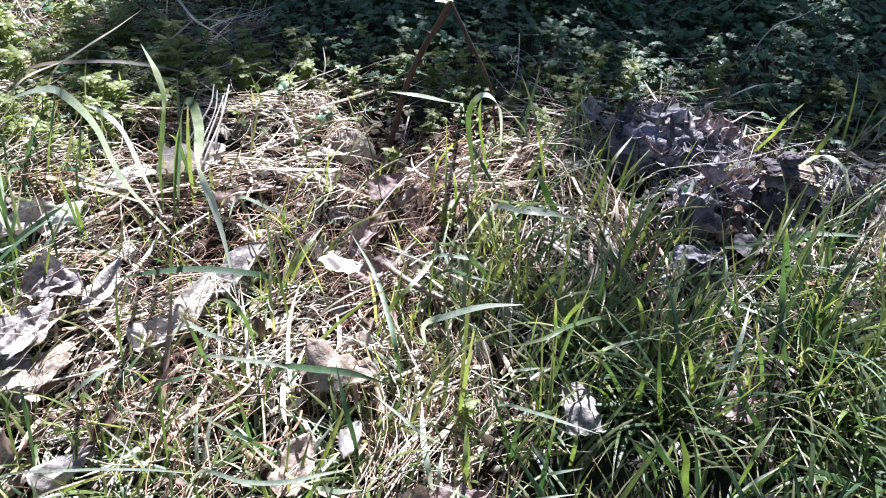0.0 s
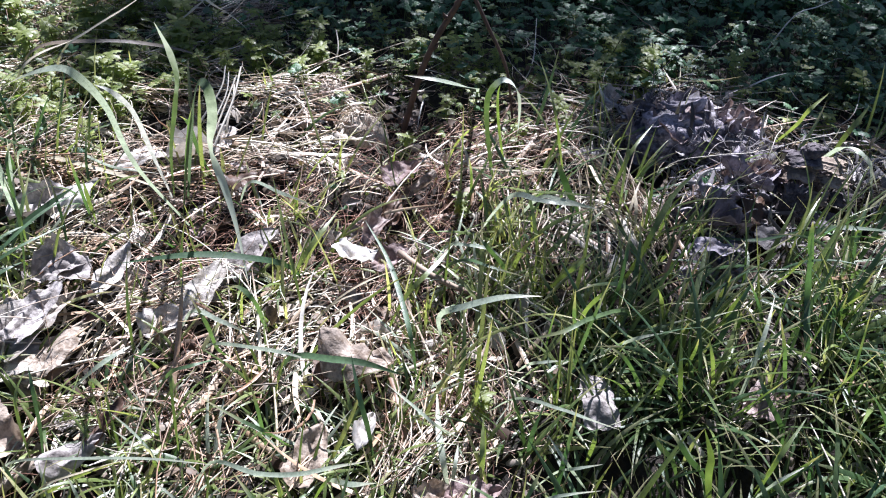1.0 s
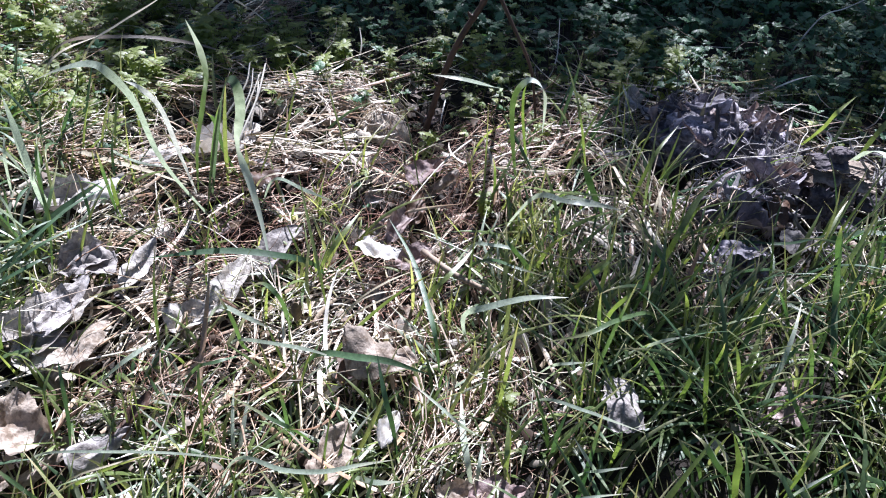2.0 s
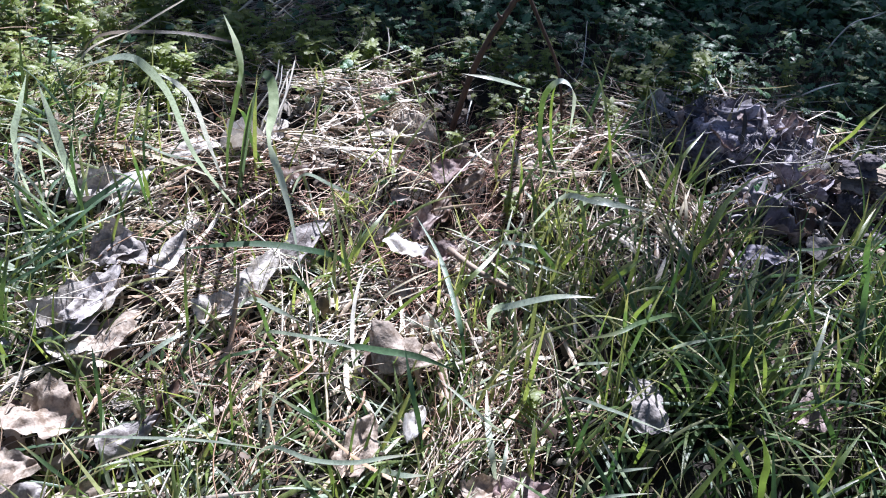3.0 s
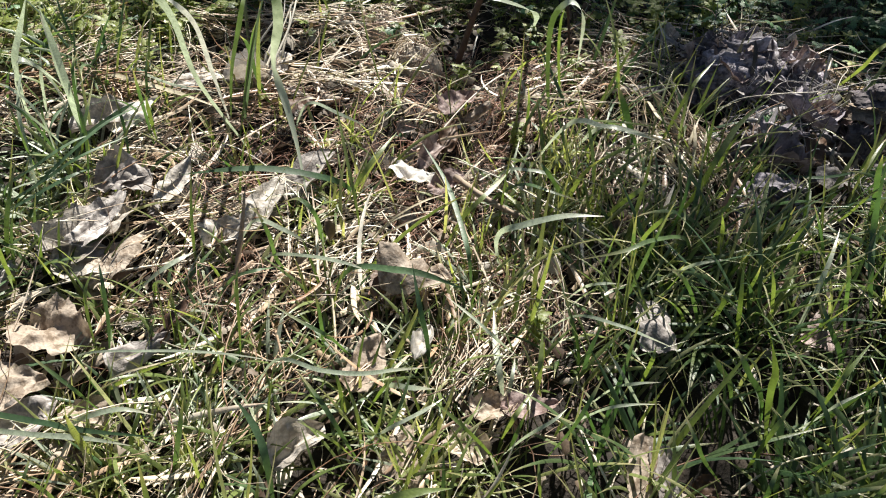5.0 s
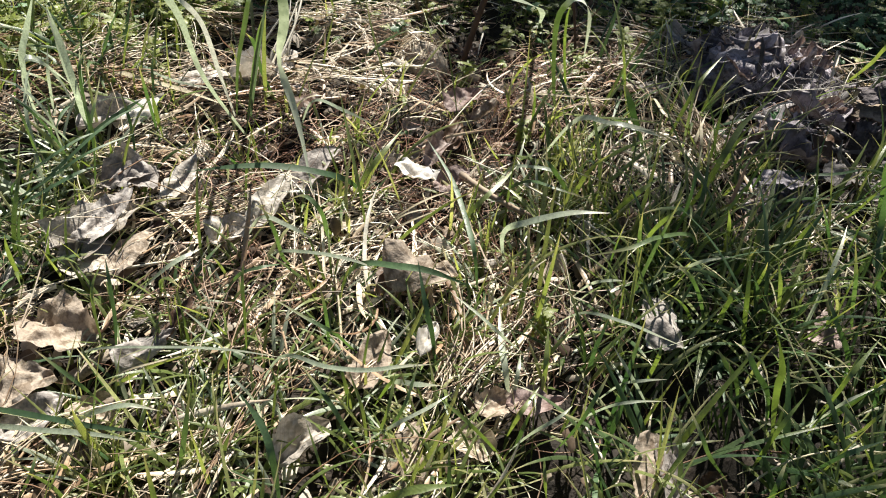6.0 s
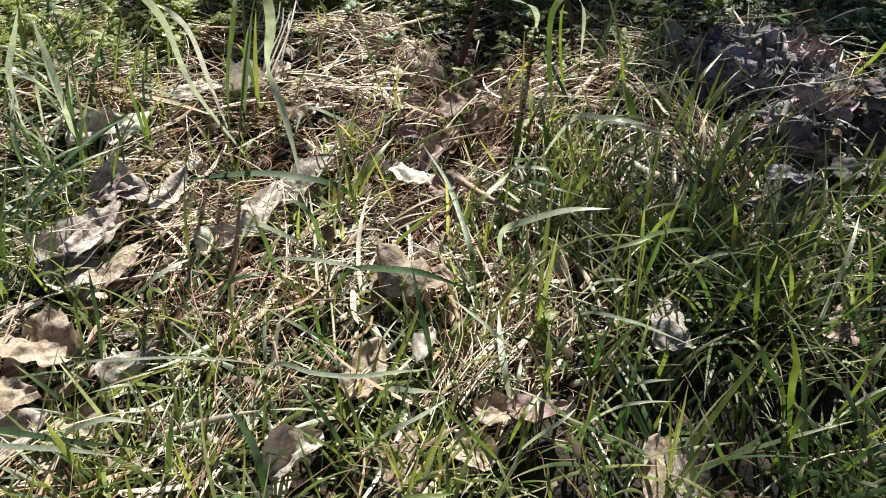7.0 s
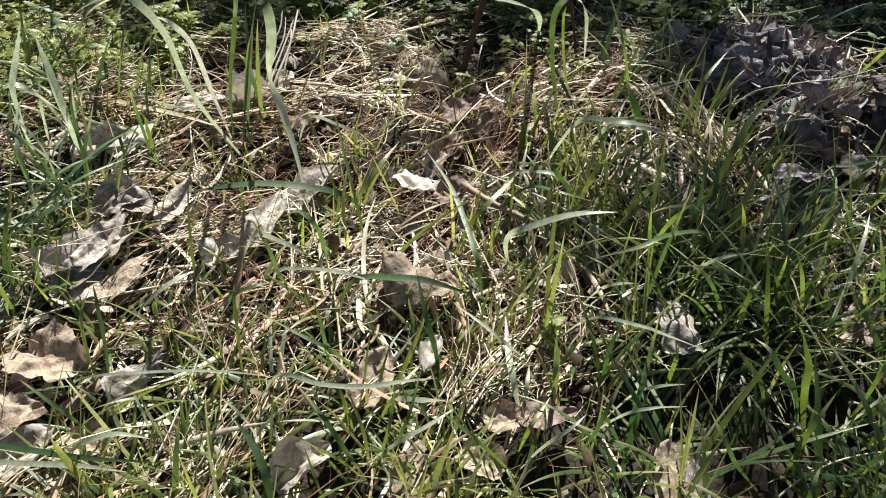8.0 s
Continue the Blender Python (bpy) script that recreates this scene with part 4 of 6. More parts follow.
blade('pale', 0.0039, (0.129, 0.354, 0.010), (0.106, 0.353, 0.052), (0.089, 0.365, 0.072))
blade('pale', 0.0035, (0.100, 0.358, 0.030), (0.114, 0.350, 0.052), (0.136, 0.361, 0.042))
blade('dark', 0.0054, (0.081, 0.383, 0.020), (0.081, 0.380, 0.052), (0.088, 0.391, 0.072))
blade('pale', 0.0040, (0.081, 0.463, 0.030), (0.093, 0.450, 0.052), (0.112, 0.461, 0.042))
blade('green', 0.0047, (0.178, 0.448, 0.030), (0.157, 0.443, 0.072), (0.137, 0.450, 0.082))
blade('pale', 0.0045, (0.158, 0.488, 0.030), (0.173, 0.474, 0.062), (0.199, 0.483, 0.062))
blade('green', 0.0052, (0.314, 0.467, 0.020), (0.294, 0.461, 0.072), (0.278, 0.464, 0.112))
blade('lime', 0.0048, (0.248, 0.458, 0.020), (0.235, 0.455, 0.062), (0.228, 0.465, 0.082))
blade('lime', 0.0038, (-0.088, 0.291, 0.000), (-0.092, 0.303, 0.042), (-0.106, 0.325, 0.062))
blade('lime', 0.0037, (-0.087, 0.290, 0.000), (-0.073, 0.299, 0.052), (-0.070, 0.323, 0.072))
blade('lime', 0.0034, (-0.092, 0.289, 0.000), (-0.108, 0.286, 0.032), (-0.135, 0.293, 0.042))
blade('green', 0.0034, (-0.085, 0.291, 0.000), (-0.062, 0.304, 0.052), (-0.054, 0.336, 0.072))
blade('green', 0.0057, (-0.225, 0.258, 0.000), (-0.214, 0.266, 0.042), (-0.210, 0.284, 0.072))
blade('lime', 0.0024, (-0.273, 0.228, 0.000), (-0.245, 0.236, 0.032), (-0.229, 0.242, 0.042), (-0.215, 0.240, 0.032))
blade('pale', 0.0024, (-0.338, 0.238, 0.010), (-0.300, 0.231, 0.032), (-0.278, 0.232, 0.027))
blade('pale', 0.0024, (-0.359, 0.247, 0.010), (-0.318, 0.242, 0.032), (-0.302, 0.243, 0.027))
blade('green', 0.0036, (-0.332, 0.221, 0.000), (-0.313, 0.228, 0.032), (-0.312, 0.247, 0.042))
blade('pale', 0.0037, (0.018, 0.306, 0.000), (0.031, 0.299, 0.042), (0.049, 0.303, 0.062), (0.060, 0.315, 0.062))
blade('green', 0.0045, (0.053, 0.305, 0.010), (0.066, 0.307, 0.052), (0.075, 0.318, 0.072), (0.083, 0.332, 0.082))
blade('green', 0.0034, (0.099, 0.316, 0.000), (0.080, 0.319, 0.042), (0.071, 0.321, 0.062))
blade('dark', 0.0036, (0.091, 0.278, 0.000), (0.079, 0.287, 0.042), (0.070, 0.298, 0.062))
blade('lime', 0.0036, (0.049, 0.273, 0.000), (0.044, 0.271, 0.032), (0.042, 0.284, 0.042))
blade('pale', 0.0033, (0.071, 0.330, 0.020), (0.085, 0.317, 0.062), (0.103, 0.317, 0.072), (0.128, 0.327, 0.062))
blade('dark', 0.0058, (0.234, 0.301, 0.030), (0.240, 0.292, 0.072), (0.266, 0.301, 0.082))
blade('pale', 0.0038, (0.249, 0.345, 0.030), (0.257, 0.342, 0.062), (0.285, 0.355, 0.072))
blade('lime', 0.0045, (0.269, 0.330, 0.040), (0.273, 0.328, 0.062), (0.283, 0.334, 0.072))
blade('lime', 0.0050, (0.262, 0.361, 0.040), (0.260, 0.358, 0.072), (0.268, 0.372, 0.092))
blade('green', 0.0058, (0.204, 0.275, 0.020), (0.199, 0.275, 0.052), (0.207, 0.292, 0.062))
blade('green', 0.0035, (-0.296, 0.310, 0.010), (-0.303, 0.314, 0.042), (-0.313, 0.324, 0.062))
blade('pale', 0.0030, (-0.171, 0.305, 0.010), (-0.180, 0.308, 0.042), (-0.201, 0.319, 0.052))
blade('lime', 0.0028, (-0.109, 0.256, 0.000), (-0.116, 0.263, 0.032), (-0.129, 0.284, 0.052))
dead_leaf('tan', (-0.070, 0.458, 0.042), 0.073, 0.057, -18, -28, 6, -0.50)
dead_leaf('brown', (-0.100, 0.457, 0.026), 0.055, 0.020, 87, -70, 0, 0.40)
dead_leaf('tan', (-0.096, 0.365, 0.024), 0.057, 0.034, 76, 8, 25, 0.25)
dead_leaf('grey', (0.142, 0.433, 0.026), 0.054, 0.035, 97, 4, 6, -0.20)
dead_leaf('white', (-0.089, 0.585, 0.040), 0.046, 0.030, -29, -8, 0, -0.25)
dead_leaf('grey', (-0.283, 0.354, 0.022), 0.053, 0.031, 35, 15, 5, -0.50)
dead_leaf('brown', (-0.264, 0.382, 0.027), 0.046, 0.023, 76, -35, 10, 0.40)
dead_leaf('tan', (-0.365, 0.367, 0.020), 0.061, 0.061, -22, 5, 10, 0.20)
dead_leaf('grey', (-0.394, 0.473, 0.027), 0.070, 0.062, 29, 10, 12, 0.45)
dead_leaf('grey', (-0.373, 0.489, 0.032), 0.073, 0.027, 73, 25, 10, -0.40)
dead_leaf('tan', (-0.344, 0.454, 0.020), 0.072, 0.039, 61, 5, 5, 0.20)
dead_leaf('grey', (-0.373, 0.549, 0.027), 0.047, 0.042, 15, 5, 18, 0.30)
dead_leaf('pale', (-0.326, 0.556, 0.027), 0.069, 0.027, 80, 20, 12, 0.30)
dead_leaf('pale', (-0.228, 0.548, 0.024), 0.085, 0.033, 76, 15, 10, 0.40)
dead_leaf('pale', (-0.254, 0.496, 0.022), 0.047, 0.040, 41, 5, 8, 0.30)
dead_leaf('grey', (-0.193, 0.595, 0.024), 0.079, 0.041, 69, -10, 15, 0.40)
dead_leaf('white', (-0.318, 0.775, 0.016), 0.060, 0.046, 20, 4, 4, 0.45)
dead_leaf('pale', (-0.290, 0.805, 0.014), 0.052, 0.044, 70, -4, 6, -0.40)
dead_leaf('pale', (-0.364, 0.737, 0.028), 0.059, 0.046, 41, 10, 15, 0.30)
dead_leaf('white', (-0.409, 0.660, 0.028), 0.064, 0.038, 52, 15, 15, 0.30)
dead_leaf('brown', (-0.060, 0.678, 0.022), 0.050, 0.030, 83, 20, 25, 0.60)
dead_leaf('mauve', (-0.055, 0.747, 0.022), 0.055, 0.040, 52, 10, 15, 0.50)
dead_leaf('brown', (-0.235, 0.717, 0.024), 0.045, 0.036, 15, -30, 0, -0.50)
dead_leaf('white', (-0.053, 0.388, 0.030), 0.036, 0.020, 76, 5, 10, 0.40)
dead_leaf('grey', (0.177, 0.816, 0.014), 0.045, 0.024, 30, 4, 6, 0.40)
dead_leaf('bark', (0.343, 0.751, 0.042), 0.072, 0.035, -52, 15, 10, 0.50)
dead_leaf('bark', (0.310, 0.726, 0.038), 0.055, 0.031, -29, 10, 10, -0.50)
dead_leaf('bark', (0.308, 0.671, 0.038), 0.043, 0.041, -15, 8, 6, 0.20)
dead_leaf('brown', (0.349, 0.724, 0.022), 0.081, 0.031, 76, 10, 10, 0.50)
dead_leaf('bark', (0.286, 0.626, 0.038), 0.052, 0.025, -8, 5, 8, 0.30)
dead_leaf('grey', (0.366, 0.666, 0.020), 0.053, 0.037, 0, 5, 10, 0.30)
dead_leaf('pale', (0.210, 0.932, 0.027), 0.061, 0.026, 69, 10, 30, 0.30)
dead_leaf('tan', (0.009, 0.339, 0.017), 0.036, 0.033, 29, 5, 5, 0.30)
dead_leaf('mauve', (0.289, 0.451, 0.022), 0.046, 0.031, 69, 5, 20, 0.40)
dead_leaf('pale', (-0.135, 0.288, 0.020), 0.050, 0.042, 52, 10, 15, 0.60)
dead_leaf('tan', (-0.061, 0.290, 0.020), 0.048, 0.024, 69, 10, 20, 0.40)
dead_leaf('tan', (-0.370, 0.305, 0.020), 0.059, 0.060, 29, 5, 10, 0.30)
dead_leaf('mauve', (0.037, 0.341, 0.020), 0.047, 0.036, 15, -10, 10, 0.50)
dead_leaf('tan', (-0.009, 0.302, 0.018), 0.035, 0.034, -29, 10, 10, 0.40)
dead_leaf('tan', (0.119, 0.290, 0.022), 0.064, 0.025, 83, 10, 10, 0.50)
dead_leaf('grey', (0.137, 0.287, 0.022), 0.058, 0.023, 97, -10, 10, 0.50)
dead_leaf('grey', (-0.345, 0.283, 0.016), 0.051, 0.040, 52, 5, 5, 0.30)
dead_leaf('tan', (-0.301, 0.295, 0.016), 0.040, 0.035, 29, 8, 5, 0.40)
dead_leaf('tan', (-0.050, 0.272, 0.018), 0.041, 0.021, 83, 10, 5, 0.40)
dead_leaf('mauve', (-0.055, 0.599, 0.022), 0.045, 0.031, 41, 10, 5, 0.40)
dead_leaf('pale', (-0.375, 0.482, 0.024), 0.085, 0.061, 69, 8, 10, 0.30)
dead_leaf('grey', (-0.381, 0.558, 0.024), 0.058, 0.054, 29, 8, 15, 0.35)
dead_leaf('pale', (-0.370, 0.446, 0.020), 0.059, 0.055, 15, 8, 10, 0.30)
dead_leaf('grey', (-0.441, 0.653, 0.024), 0.075, 0.051, 41, 10, 12, 0.30)
dead_leaf('mauve', (-0.075, 0.648, 0.020), 0.046, 0.030, 60, 15, 25, 0.60)



# ---- stuff: straw, crumbs, grass and weeds that nobody could count ----
def near_grass(x, y):
    """1 in the dense grass at the near side, where little straw shows."""
    return smoothstep(0.46, 0.38, y) * smoothstep(0.08, 0.2, x)


def bare_of_straw(x, y):
    """1 where grass has overgrown the straw."""
    return np.maximum(near_grass(x, y), 0.9 * smoothstep(0.62, 0.54, y) * smoothstep(0.05, 0.12, x))


def open_lines(C, *more):
    """Drops most lines that would bridge a hollow."""
    mid, end = C[:, C.shape[1] // 2], C[:, -1]
    deep = np.maximum.reduce([hollow(p[:, 0], p[:, 1], 1.1) for p in (C[:, 0], mid, end)])
    keep = rng.random(len(C)) > np.clip(55 * deep - 0.2, 0, 0.86)
    return (C[keep], *[m[keep] for m in more])


def thin_straw(x, y):
    """Where little straw hides the brown litter."""
    return 1 - 0.5 * np.exp(-(((x + 0.02) / 0.13) ** 2 + ((y - 0.76) / 0.12) ** 2) ** 2)


def straw_flow(x, y):
    """The way in which the dead grass is combed."""
    return 1.0 + 0.5 * np.sin(6 * x + 1.5 + 1.5 * np.sin(7 * y)) + 0.35 * np.sin(11 * y - 5 * x + 1) - 0.9 * smoothstep(0.7, 0.85, y)


def build_straw():
    def dens(x, y):
        return (0.19 - 0.12 * smoothstep(0.0, 0.1, y - weeds_from(x)) + 0.41 * smoothstep(-0.22, -0.36, x) + 0.65 * smoothstep(0.1, -0.06, y - weeds_from(x))) * (0.05 + 0.95 * (patchy(x, y, 24, 2) * (0.35 + 0.65 * patchy(x, y, 55, 21))) ** 1.4 * 1.45) * (1 - 0.6 * grass_share(x, y)) * (1 - 0.85 * bare_of_straw(x, y)) * (1 - 0.85 * on_heap(x, y)) * clear_of_leaves(x - 0.02, y) * (1 - 28 * hollow(x, y)) * thin_straw(x, y)
    layers = []
    for count, l0, l1, r0, r1, lift, tilt in ((27000, 0.03, 0.10, 0.0003, 0.0009, 0.012, 0.12), (38000, 0.03, 0.12, 0.0003, 0.00095, 0.036, 0.26),
                                              (3000, 0.06, 0.18, 0.0005, 0.0011, 0.042, 0.22)):
        x, y = scatter(int(count * 1.35), -1.4, 1.4, -0.45, 1.6, lambda x, y: dens(x, y) * fade_out(x, y))
        n = len(x)
        az = straw_flow(x, y) + rng.normal(0, 0.36, n) * (1 + (rng.random(n) < 0.2)) + np.pi * (rng.random(n) < 0.5)
        C, S = arcs(on_ground(x, y, rng.uniform(0.001, lift, n)), rng.uniform(l0, l1, n), az, rng.normal(tilt * 0.4, tilt, n), rng.normal(0.25, 0.55, n),
                    rng.normal(0, 1.15, n), 6)
        C, = open_lines(C)
        n = len(C)
        # straw lies on the ground, never under it
        low = ground_height(C[..., 0], C[..., 1]) + 0.001
        C[..., 2] = np.maximum(C[..., 2], low)
        R = rng.uniform(r0, r1, n)[:, None] * np.linspace(1.0, 0.55, 6)[None, :]
        layers.append(stems(C, R))
    # combed bundles of long stems
    x, y = scatter(4200, -1.0, 0.9, -0.1, 1.2, lambda x, y: np.clip(1.5 * dens(x, y), 0, 1) * smoothstep(0.35, 0.7, patchy(x, y, 31, 41)) * fade_out(x, y))
    per = 15
    flow = np.repeat(straw_flow(x, y) + rng.normal(0, 0.28, len(x)), per)
    sway, lift = np.repeat(rng.normal(0, 0.9, len(x)), per), np.repeat(rng.uniform(0.006, 0.034, len(x)), per)
    n = len(flow)
    side, along = rng.normal(0, 0.0075, n), rng.uniform(-0.07, 0.0, n)
    x = np.repeat(x, per) + along * np.cos(flow) - side * np.sin(flow)
    y = np.repeat(y, per) + along * np.sin(flow) + side * np.cos(flow)
    # the large leaves and the hollows stay open
    mx, my = x + 0.04 * np.cos(flow), y + 0.04 * np.sin(flow)
    clear = (np.minimum.reduce([clear_of_leaves(mx, my), clear_of_leaves(mx, my - 0.025), clear_of_leaves(x, y)]) - 0.4) / 0.6
    keep = rng.random(n) < clear * np.clip(1 - 45 * hollow(mx, my, 1.15), 0, 1) * np.clip(1 - 2.5 * on_heap(mx, my), 0, 1)
    x, y, flow, sway, lift = x[keep], y[keep], flow[keep], sway[keep], lift[keep]
    n = len(x)
    C, S = arcs(on_ground(x, y, lift * rng.uniform(0.3, 1.2, n)), rng.uniform(0.05, 0.15, n), flow + rng.normal(0, 0.13, n), rng.normal(0.1, 0.12, n), rng.normal(0.35, 0.3, n),
                sway + rng.normal(0, 0.55, n), 7)
    C, = open_lines(C)
    n = len(C)
    C[..., 2] = np.maximum(C[..., 2], ground_height(C[..., 0], C[..., 1]) + 0.001)
    layers.append(stems(C, rng.uniform(0.0004, 0.0014, n)[:, None] * np.linspace(1.0, 0.5, 7)[None, :]))
    join_stuff("dry_straw", layers, M_STRAW, "mat of thin dry straw and dead grass stems", "straw")


def joined(layers):
    """Several sets of vertices, faces and uvs as one."""
    V, F, U, o = [], [], [], 0
    for v, f, u in layers:
        V.append(v), F.append(f + o), U.append(u)
        o += len(v)
    return np.concatenate(V), np.concatenate(F), np.concatenate(U)


def join_stuff(name, layers, material, label, category):
    ob = new(name, mesh_of(name, *joined(layers), material))
    return tagged(ob, label, category, kind="stuff")


RED_PATCHES = ((-0.045, 0.55, 0.075), (0.02, 0.42, 0.06), (-0.03, 0.72, 0.12), (0.11, 0.84, 0.06), (-0.15, 0.62, 0.05), (-0.25, 0.41, 0.05), (-0.27, 0.63, 0.07), (-0.2, 0.71, 0.05), (0.0, 0.62, 0.05), (-0.03, 0.82, 0.08))


def build_rootlets():
    """Thin reddish dead stems, tangled in patches."""
    def dens(x, y):
        v = np.zeros_like(x)
        for px, py, r in RED_PATCHES:
            v = np.maximum(v, np.exp(-((x - px) ** 2 + (y - py) ** 2) / r ** 2))
        return v * (0.3 + 0.7 * patchy(x, y, 40, 31)) * clear_of_leaves(x, y)
    x, y = scatter(15000, -0.4, 0.25, 0.3, 0.95, dens)
    n = len(x)
    C, S = arcs(on_ground(x, y, rng.uniform(0.002, 0.026, n)), rng.uniform(0.015, 0.06, n), straw_flow(x, y) + rng.normal(0, 0.7, n), rng.normal(0.15, 0.35, n), rng.normal(0.4, 0.8, n), rng.normal(0, 1.2, n), 7)
    C[..., 2] = np.maximum(C[..., 2], ground_height(C[..., 0], C[..., 1]) + 0.001)
    join_stuff("dead_rootlets", [stems(C, rng.uniform(0.00025, 0.0006, n)[:, None] * np.linspace(1.0, 0.6, 7)[None, :])], M_RED, "thin reddish brown dead stems tangled on the soil", "dead stems")


def build_flat_straw():
    """Broad dead grass blades, bleached and curled."""
    def dens(x, y):
        return (0.25 * smoothstep(-0.3, -0.45, x) + (1 - 0.25 * smoothstep(-0.3, -0.45, x)) * smoothstep(0.1, -0.08, y - weeds_from(x))) * (0.3 + 0.7 * patchy(x, y, 11, 5)) * (1 - 0.5 * grass_share(x, y)) * (1 - 0.85 * bare_of_straw(x, y)) * (1 - 0.85 * on_heap(x, y)) * clear_of_leaves(x, y) * (1 - 28 * hollow(x, y))
    x, y = scatter(25000, -1.4, 1.4, -0.45, 1.6, lambda x, y: dens(x, y) * fade_out(x, y))
    n = len(x)
    az = straw_flow(x, y) + rng.normal(0, 0.5, n) + np.pi * (rng.random(n) < 0.5)
    C, S = arcs(on_ground(x, y, rng.uniform(0.002, 0.024, n)), rng.uniform(0.03, 0.12, n), az, rng.normal(0.12, 0.2, n), rng.normal(0.35, 0.4, n),
                rng.normal(0, 0.6, n), 7)
    C, S, az = open_lines(C, S, az)
    n = len(C)
    C[..., 2] = np.maximum(C[..., 2], ground_height(C[..., 0], C[..., 1]) + 0.001)
    S = S + np.stack([np.zeros_like(az), np.zeros_like(az), rng.normal(0, 0.7, n)], axis=-1)[:, None, :]
    W = rng.uniform(0.0008, 0.003, n)[:, None] * np.array([0.8, 1, 1, 0.95, 0.8, 0.55, 0.1])[None, :]
    join_stuff("dead_grass", [ribbons(C, S, W, 0.45)], M_STRAW, "bleached dead grass blades matted over the soil", "dead grass")


def build_heap_strips():
    """Torn grey strips and stems that tangle over the litter heap."""
    def dens(x, y):
        return on_heap(x, y) * (0.06 + 0.94 * smoothstep(0.4, 0.75, patchy(x, y, 75, 17))) * np.clip(1 - 40 * hollow(x, y), 0, 1)
    x, y = scatter(6500, 0.15, 0.6, 0.6, 1.0, dens)
    n = len(x)
    C, S = arcs(on_ground(x, y, rng.uniform(0.003, 0.04, n)), rng.uniform(0.012, 0.06, n), rng.uniform(0, 6.28, n), rng.normal(0.15, 0.45, n), rng.normal(0.3, 1.0, n), rng.normal(0, 1.1, n), 7)
    C[..., 2] = np.maximum(C[..., 2], ground_height(C[..., 0], C[..., 1]) + 0.001)
    S = S + np.array([0, 0, 1.0]) * rng.normal(0, 0.8, n)[:, None, None]
    W = rng.uniform(0.0006, 0.0034, n)[:, None] ** 1.0 * (np.array([0.5, 0.9, 1, 1, 0.9, 0.7, 0.2])[None, :] * rng.uniform(0.6, 1.2, (n, 7)))
    strips = ribbons(C, S, W, 0.5)
    x, y = scatter(5200, 0.15, 0.6, 0.6, 1.0, dens)
    n = len(x)
    C, S = arcs(on_ground(x, y, rng.uniform(0.006, 0.05, n)), rng.uniform(0.02, 0.07, n), rng.uniform(0, 6.28, n), rng.normal(0.2, 0.45, n), rng.normal(0.4, 0.9, n), rng.normal(0, 1.8, n), 7)
    C[..., 2] = np.maximum(C[..., 2], ground_height(C[..., 0], C[..., 1]) + 0.001)
    join_stuff("leaf_strips", [strips], M_STRIPS, "tangle of torn grey leaf strips on the heap", "leaf litter")
    join_stuff("weathered_stems", [stems(C, rng.uniform(0.0003, 0.0009, n)[:, None] * np.linspace(1, 0.5, 7)[None, :])], M_STRIPS, "thin curled grey dead stems over the heap", "dead stems")


def build_crumbs():
    def dens(x, y):
        return smoothstep(0.2, -0.05, y - weeds_from(x)) * (0.25 + 0.75 * patchy(x, y, 17, 8)) * (1 - 0.8 * near_grass(x, y)) * np.clip(1 - 26 * hollow(x, y), 0, 1)
    x, y = scatter(15000, -1.4, 1.4, -0.45, 1.6, lambda x, y: dens(x, y) * fade_out(x, y))
    n = len(x)
    C, S = arcs(on_ground(x, y, rng.uniform(0.001, 0.024, n)), rng.uniform(0.006, 0.03, n), rng.uniform(0, 6.28, n), rng.normal(0.2, 0.3, n),
                rng.normal(0.3, 0.8, n), rng.normal(0, 0.8, n), 5)
    C[..., 2] = np.maximum(C[..., 2], ground_height(C[..., 0], C[..., 1]) + 0.001)
    S = S + np.array([0, 0, 1.0]) * rng.normal(0, 0.4, n)[:, None, None]
    W = rng.uniform(0.002, 0.008, n)[:, None] * (np.array([0.6, 0.9, 1, 0.85, 0.5])[None, :] * rng.uniform(0.25, 1.3, (n, 5)))
    join_stuff("leaf_crumbs", [ribbons(C, S, W, 0.3)], M_BITS, "broken brown and grey leaf crumbs on the soil", "leaf litter")


